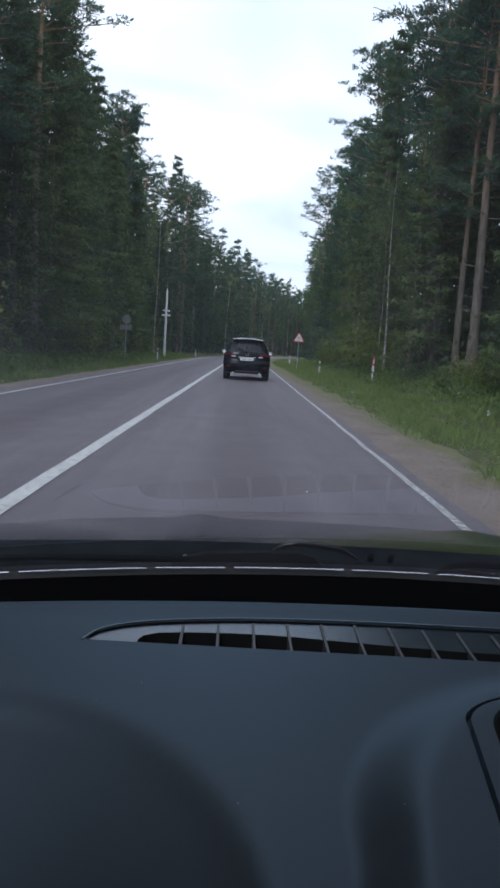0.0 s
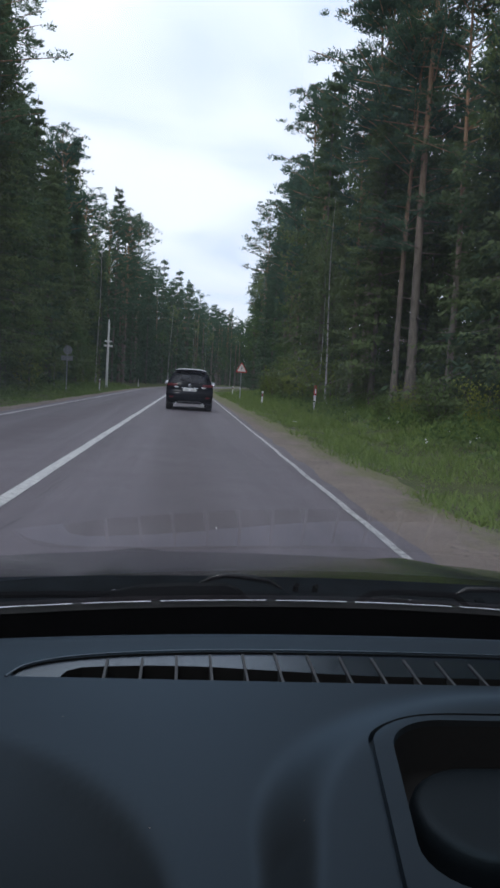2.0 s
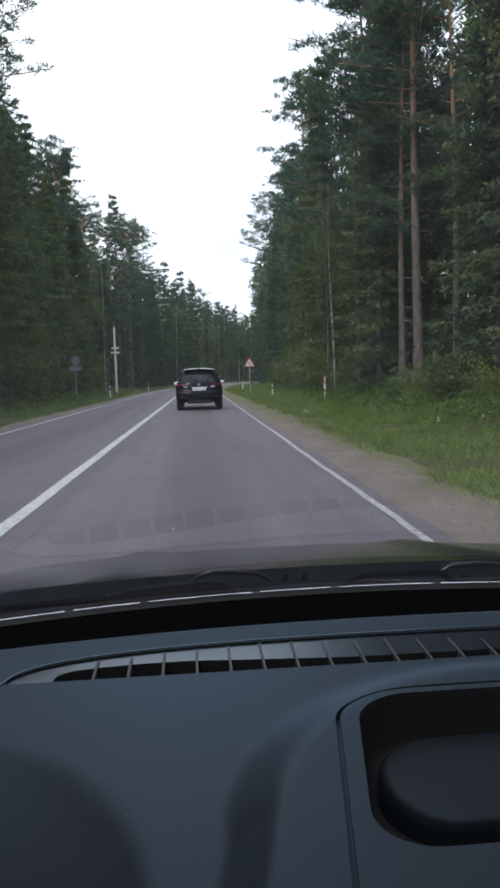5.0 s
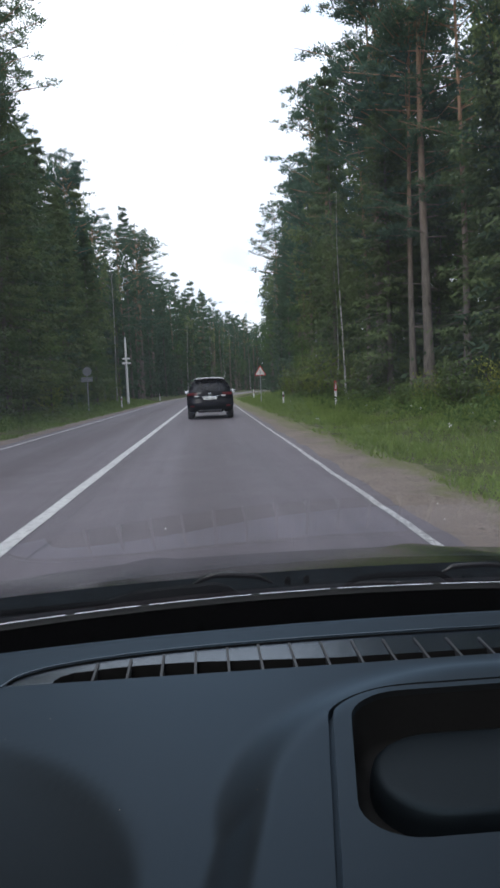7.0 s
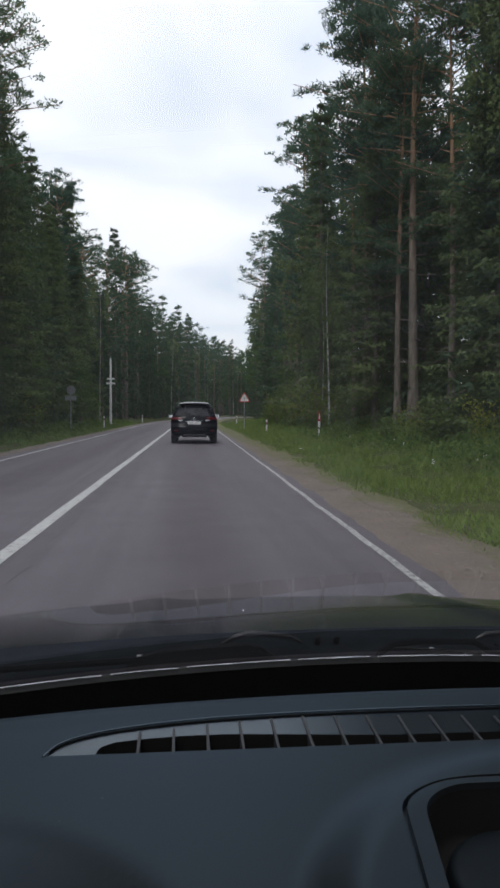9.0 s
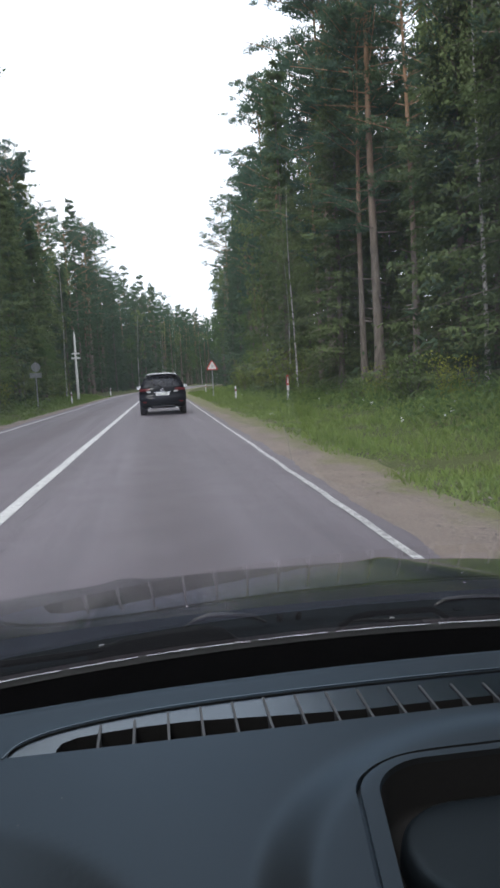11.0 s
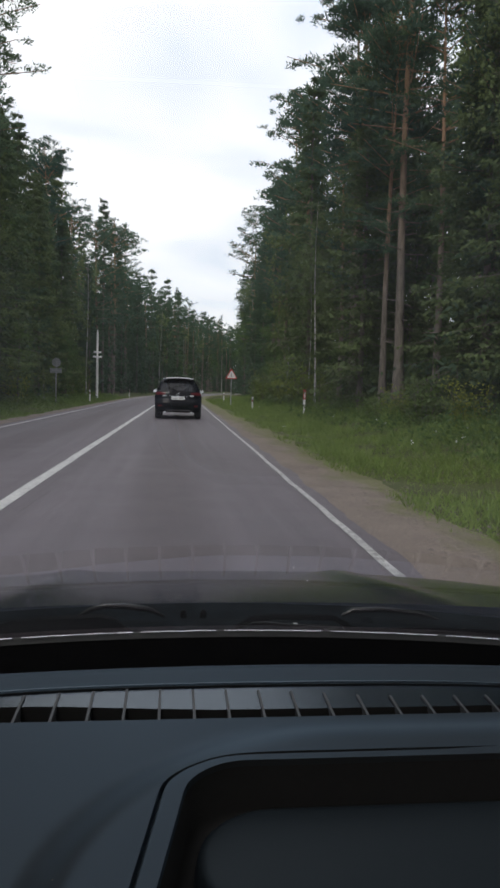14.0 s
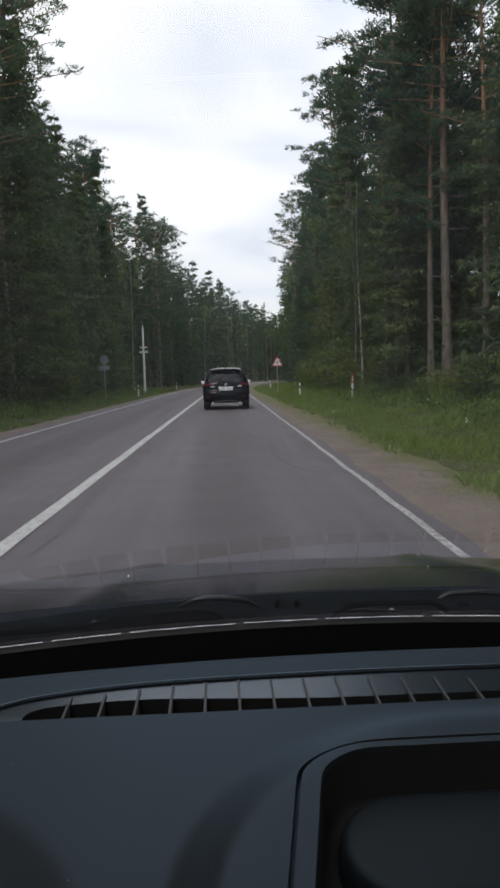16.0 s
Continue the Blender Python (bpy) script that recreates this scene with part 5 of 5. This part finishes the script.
bowl = [shrunk(TRAY, 0.0006, 0.934)] + [shrunk(TRAY, 0.0008 + 0.014 * (1 - math.cos(a)), 0.898 - 0.013 * math.sin(a)) for a in (0, 0.4, 0.8, 1.2, 1.57)]
part("tray_bowl", rings_mesh(bowl, True), M_RECESS, DASH, "rounded bowl of the tray, its inner shade painted black", smooth=True)
MAT = slanted(rounded(0.1445, 0.490, 0.434, 0.549, 0.054), 0.06)
part("tray_mat", rings_mesh([shrunk(MAT, k, z) for k, z in ((-0.004, 0.8845), (-0.003, 0.896), (-0.001, 0.9035), (0.002, 0.9062), (0.006, 0.9072), (0.012, 0.9074))], True),
     M_TRAY, DASH, "dark grey raised mat", smooth=True)


# black band with the gap's shade in its colour, and seal, at the foot of the windscreen
def seal_y(x):
    return 0.864 - 0.26 * (x - 0.18) ** 2


def seal_z(x):
    return 0.943 - 0.035 * (x - 0.2) ** 2


def ribbon(bm, x0, x1, n, a, b, thick=0.002):
    """A band across the car between the lines a(x) and b(x), each giving (y, z)."""
    ra, rb = [], []
    for k in range(n + 1):
        x = x0 + (x1 - x0) * k / n
        ra.append(bm.verts.new((x, *a(x))))
        rb.append(bm.verts.new((x, *b(x))))
    fs = [bm.faces.new((ra[k], ra[k + 1], rb[k + 1], rb[k])) for k in range(n)]
    bmesh.ops.solidify(bm, geom=fs, thickness=thick)
    bmesh.ops.recalc_face_normals(bm, faces=bm.faces)
    return bm


part("windscreen_frit", ribbon(bmesh.new(), -0.7, 1.15, 40, lambda x: (far_edge(x) - 0.012, 0.905), lambda x: (seal_y(x) - 0.002, seal_z(x) - 0.007)), M_BLACK, CAR, "black frit band at the foot of the windscreen, with the gap's shade painted in", smooth=True)
SEAL = part("windscreen_seal", ribbon(bmesh.new(), -0.7, 1.15, 40, lambda x: (seal_y(x) - 0.003, seal_z(x) - 0.009), lambda x: (seal_y(x) + 0.004, seal_z(x) - 0.0015), 0.003), M_SEAL, CAR, "dark rubber seal", smooth=True)
gaps = [-0.60, -0.43, -0.283, -0.141, -0.053, 0.083, 0.182, 0.312, 0.452, 0.60, 0.75, 0.95]
for a, b in zip(gaps, gaps[1:]):
    t = bmesh.new()
    tube(t, [(x, seal_y(x), seal_z(x)) for x in (a + 0.005 + (b - a - 0.010) * k / 8 for k in range(9))], 0.0008, 6)
    part("trim_strip", t, M_CHROME, SEAL, "bright metal trim strip", smooth=True)


def cowl_z(x, y):
    return 0.918 - 0.02 * (y - 0.9) - 0.06 * (x - 0.22) ** 2


part("cowl_panel", grid_solid(40, 8, lambda u, v: (-0.7 + 1.85 * u, seal_y(-0.7 + 1.85 * u) + 0.006 + (1.075 - seal_y(-0.7 + 1.85 * u)) * v,
     cowl_z(-0.7 + 1.85 * u, 0.88 + 0.2 * v) - 0.004 + 0.004 * math.sin(40 * v)), 0.03), M_COWL, CAR, "dark ribbed plastic cowl panel", smooth=True)


def bonnet_top(u, v):
    x = -0.62 + 1.68 * u
    y = 1.03 + 1.02 * v
    c = abs((x - 0.22) / 0.84)
    z = 0.895 - 0.20 * (v * 0.86) ** 1.15 - 0.048 * c ** 2.4 - 0.16 * smooth01(0.82, 1.05, v) ** 2
    z += 0.010 * math.exp(-((x + 0.17 - 0.05 * v) / 0.05) ** 2) + 0.010 * math.exp(-((x - 0.61 + 0.05 * v) / 0.05) ** 2)
    return (x, y, z)


part("bonnet", grid_solid(56, 40, bonnet_top, 0.02), M_BONNET, CAR, "dark painted bonnet with two soft creases", smooth=True)


def wiper(px, arm, hood, blade, arched=False):
    """A parked wiper: the arm, the moulded hood over the arm's foot and the long blade on the cowl."""
    w = new("wiper")
    w.parent = CAR
    tagged(w, "black windscreen wiper resting on the cowl")
    part("pivot", tube(bmesh.new(), [(px, 0.995, 0.895), (px, 0.99, 0.914)], [0.011, 0.007], 12), M_COWL, w, smooth=True)
    part("arm", tube(bmesh.new(), arm, [0.002] + [0.0042] * (len(arm) - 2) + [0.002], 12), M_ARM, w, "black wiper arm", smooth=True)
    if arched:
        # an open bow that stands over the cowl on its two ends, with a link and clips under it
        part("hood", tube(bmesh.new(), [(x, 0.935, top - 0.003) for x, top in hood], [0.003] + [0.0044] * (len(hood) - 2) + [0.003], 8), M_WIPER, w, "black bowed arm", smooth=True)
        x0, x1 = hood[0][0], hood[-1][0]
        link = [(x0 + 0.006 + (x1 - x0 - 0.014) * k, 0.945, cowl_z(x0, 0.93) + z) for k, z in ((0.0, -0.002), (0.10, 0.007), (0.24, 0.008), (0.5, 0.004), (0.8, 0.002), (1.0, -0.004))]
        part("link", tube(bmesh.new(), link, [0.0012] + [0.0024] * 4 + [0.0012], 10), M_ARM, w, "glossy dark link", smooth=True)
        for k in (0.52, 0.78, 0.93):
            cx = x0 + (x1 - x0) * k
            part("clip", box(bmesh.new(), cx - 0.009, cx + 0.012, 0.928, 0.948, cowl_z(cx, 0.93) - 0.006, cowl_z(cx, 0.93) + 0.0035, 0.0025), M_ARM, w, "glossy dark clip")
    else:
        bm = bmesh.new()
        rows = []
        for x, top in hood:
            foot = cowl_z(x, 0.93) - 0.012
            rows.append([bm.verts.new((x, y, foot + (top - foot) * k)) for y, k in ((0.915, 0.0), (0.922, 0.7), (0.931, 1.0), (0.946, 1.0), (0.956, 0.7), (0.962, 0.0))])
        for p, q in zip(rows, rows[1:]):
            for i in range(6):
                bm.faces.new((p[i], p[(i + 1) % 6], q[(i + 1) % 6], q[i]))
        bm.faces.new(rows[0][::-1])
        bm.faces.new(rows[-1])
        bmesh.ops.recalc_face_normals(bm, faces=bm.faces)
        part("hood", bm, M_WIPER, w, "black moulded arm hood", smooth=True)
    part("blade", tube(bmesh.new(), blade, [0.003] + [0.0048] * (len(blade) - 2) + [0.003], 6), M_WIPER, w, "black wiper blade", smooth=True)
    return w


wiper(0.12, [(0.0, 0.98, 0.926), (0.018, 0.98, 0.935), (0.035, 0.98, 0.9395), (0.060, 0.98, 0.9385), (0.095, 0.98, 0.934), (0.115, 0.985, 0.922)],
      [(-0.125, 0.920), (-0.090, 0.929), (-0.072, 0.933), (-0.02, 0.937), (0.034, 0.939), (0.052, 0.933), (0.074, 0.915)],
      [(-0.52, 0.90, 0.900), (-0.40, 0.915, 0.911), (-0.28, 0.925, 0.918), (-0.15, 0.93, 0.922), (-0.05, 0.935, 0.925)])
wiper(0.40, [(0.36, 0.98, 0.924), (0.375, 0.98, 0.931), (0.42, 0.98, 0.932), (0.47, 0.98, 0.926), (0.50, 0.985, 0.916)],
      [(0.203, 0.914), (0.210, 0.926), (0.228, 0.937), (0.256, 0.940), (0.338, 0.938), (0.354, 0.929), (0.372, 0.912)],
      [(0.36, 0.93, 0.920), (0.48, 0.925, 0.920), (0.62, 0.92, 0.914), (0.80, 0.905, 0.903)], True)
for name, x0, x1, up in (("cowl_ridge", -0.42, -0.20, 0.003), ("cowl_ridge", -0.19, 0.08, 0.006), ("cowl_ridge", 0.20, 0.50, 0.006), ("cowl_ridge", 0.52, 0.85, 0.004)):
    ridge = [(x0 + (x1 - x0) * k / 10, seal_y(x0 + (x1 - x0) * k / 10) + 0.03, cowl_z(x0 + (x1 - x0) * k / 10, 0.93) - 0.004 + up * math.sin(math.pi * k / 10)) for k in range(11)]
    part(name, tube(bmesh.new(), ridge, [0.001] + [0.006 + 0.002 * math.sin(k * 1.3) for k in range(9)] + [0.001], 8), M_BLACK, CAR, "black moulded cowl ridge", smooth=True)
for x, y, z in ((-0.243, 0.97, 0.898), (-0.11, 0.97, 0.915), (0.02, 0.97, 0.9145), (0.293, 0.97, 0.9145)):
    st = bmesh.new()
    bmesh.ops.create_uvsphere(st, u_segments=10, v_segments=6, radius=0.0045, matrix=Matrix.Translation((x, y, z)) @ Matrix.Diagonal((1, 1, 0.6, 1)))
    part("stud", st, M_STUD, CAR, "small pale plastic stud", smooth=True)
for x in (0.141, 0.169):
    nz = bmesh.new()
    tube(nz, [(x, 1.03, 0.900), (x, 1.02, 0.917), (x, 1.012, 0.920)], [0.0045, 0.0045, 0.003], 8)
    part("washer_jet", nz, M_BLACK, CAR, "black washer jet", smooth=True)


# windscreen and the closed cabin
def glass_z(x, y):
    s = seal_y(x) - y
    return seal_z(x) + 0.43 * s + 0.17 * s * s


gl = bmesh.new()
gr = []
for i in range(25):
    x = -0.66 + 1.76 * i / 24
    gr.append([gl.verts.new((x, seal_y(x) - 0.92 * j / 24, glass_z(x, seal_y(x) - 0.92 * j / 24))) for j in range(25)])
for i in range(24):
    for j in range(24):
        gl.faces.new((gr[i][j], gr[i + 1][j], gr[i + 1][j + 1], gr[i][j + 1]))
pane = part("windscreen", gl, M_SCREEN, CAR, "clear curved windscreen glass", smooth=True)
pane.visible_shadow = False
sh = bmesh.new()
box(sh, -0.66, 1.10, -2.2, -0.06, 1.50, 1.55, 0.02)
part("roof_lining", sh, M_LINING, CAR, "pale grey roof lining")
for x0, x1 in ((-0.70, -0.62), (1.06, 1.14)):
    part("door_panel", box(bmesh.new(), x0, x1, -2.1, 0.80, 0.25, 0.90, 0.02), M_LINING, CAR, "grey door panel")
    part("pillar", box(bmesh.new(), x0, x1, -0.75, -0.62, 0.90, 1.50), M_LINING, CAR, "grey door pillar")
for s, x0 in ((-1, -0.655), (1, 1.095)):
    post = [(x0 + 0.0 * k, seal_y(x0) - 0.92 * k / 8, glass_z(x0, seal_y(x0) - 0.92 * k / 8)) for k in range(9)]
    part("screen_pillar", tube(bmesh.new(), [(x0, 0.80, 0.88)] + post[1:], 0.028, 10), M_BONNET, CAR, "dark painted windscreen pillar", smooth=True)
    side = part("side_window", box(bmesh.new(), x0 - 0.003, x0 + 0.003, -2.08, -0.30, 0.90, 1.50), M_SIDEGLASS, CAR, "clear side window glass")
    side.visible_shadow = False
back = part("rear_window", box(bmesh.new(), -0.62, 1.06, -2.16, -2.154, 1.05, 1.50), M_SIDEGLASS, CAR, "clear rear window glass")
back.visible_shadow = False
part("rear_bulkhead", box(bmesh.new(), -0.70, 1.14, -2.2, -2.1, 0.25, 1.05), M_LINING, CAR, "grey rear bulkhead")
part("cabin_floor", box(bmesh.new(), -0.70, 1.14, -2.1, 0.80, 0.22, 0.25), M_LINING, CAR, "dark cabin floor")
part("knee_panel", box(bmesh.new(), -0.62, 1.06, 0.22, 0.60, 0.30, 0.80, 0.03), M_TRAY, CAR, "dark plastic lower dashboard")
for x0, x1 in ((-0.70, -0.60), (1.04, 1.14)):
    part("fender", box(bmesh.new(), x0, x1, 0.80, 1.96, 0.30, 0.56, 0.03), M_BONNET, CAR, "dark painted front fender")
# the painted body outside the lining
part("roof_panel", grid_solid(16, 20, lambda u, v: (-0.72 + 1.88 * u, -2.26 + 2.24 * v, 1.60 - 0.026 * abs(2 * u - 1) ** 4 - 0.07 * max(0.0, 0.4 - v) ** 2 - 0.04 * smooth01(0.85, 1.0, v)), 0.02), M_BONNET, CAR, "dark painted roof", smooth=True)
for x0, x1 in ((-0.735, -0.705), (1.145, 1.175)):
    for y0, y1 in ((-2.18, -1.16), (-1.15, -0.16), (-0.15, 0.80)):
        part("outer_panel", box(bmesh.new(), x0, x1, y0, y1, 0.28, 0.885, 0.012), M_BONNET, CAR, "dark painted body panel")
part("tail_panel", box(bmesh.new(), -0.70, 1.14, -2.26, -2.21, 0.28, 1.03, 0.02), M_BONNET, CAR, "dark painted tailgate")
part("front_panel", box(bmesh.new(), -0.70, 1.14, 1.98, 2.07, 0.25, 0.47, 0.04), M_BONNET, CAR, "dark painted front panel")
for x in (-0.58, 1.02):
    for y in (1.35, -1.30):
        w = new("wheel")
        w.parent = CAR
        w.location = (x, y, 0.315)
        tb = bmesh.new()
        tube(tb, [(-0.09, 0, 0), (-0.08, 0, 0), (0.08, 0, 0), (0.09, 0, 0)], [0.28, 0.315, 0.315, 0.28], 24)
        part("tyre", tb, M_TYRE, w, "black tyre", smooth=True)
        rb = bmesh.new()
        tube(rb, [(-0.1, 0, 0), (0.1, 0, 0)], [0.19, 0.19], 20)
        part("rim", rb, M_SILVER, w, "plain steel rim", smooth=True)

# dust on the dashboard
d_rng = random.Random(21)
dv, df = [], []
spots = [(-0.0418, 0.4605)] + [(d_rng.uniform(-0.25, 0.35), d_rng.uniform(0.36, 0.68)) for _ in range(9)]
for x, y in spots:
    if 0.10 < x and y < 0.60:
        continue
    s = d_rng.uniform(0.00025, 0.0005)
    p = CAR.matrix_world @ Vector((x, y, pad_z(x, y)))
    n0 = len(dv)
    for q in ((s * 1.6, 0, 0), (0, s, 0), (-s * 1.3, 0, 0), (0, -s, 0), (0, 0, s), (0, 0, -s)):
        dv.append((p.x + q[0], p.y + q[1], p.z + q[2] + s * 0.5))
    df += [(n0, n0 + 1, n0 + 4), (n0 + 1, n0 + 2, n0 + 4), (n0 + 2, n0 + 3, n0 + 4), (n0 + 3, n0, n0 + 4)]
tagged(new("dust_flecks", np_mesh("dust_flecks", dv, df, [M_STONE])), "pale dust flecks on the dashboard", "dust", kind="stuff")

# dried specks on the outside of the windscreen
g_dots, g_faces = [], []
for x, y, r in ((-0.005, 0.547, 0.0008), (0.214, 0.541, 0.0005), (0.232, 0.578, 0.0006), (0.41, 0.60, 0.0005), (-0.22, 0.52, 0.0004)):
    p = CAR.matrix_world @ Vector((x, y, glass_z(x, y) + 0.0008))
    n0 = len(g_dots)
    for q in ((1, 0, 0), (0, 1.3, 0), (-1, 0, 0), (0, -1.1, 0), (0, 0, 1), (0, 0, -1)):
        g_dots.append((p.x + q[0] * r, p.y + q[1] * r, p.z + q[2] * r))
    for k in range(4):
        g_faces += [(n0 + k, n0 + (k + 1) % 4, n0 + 4), (n0 + (k + 1) % 4, n0 + k, n0 + 5)]
tagged(new("glass_specks", np_mesh("glass_specks", g_dots, g_faces, [M_WHITE])), "tiny pale dried specks on the windscreen", "specks", kind="stuff")
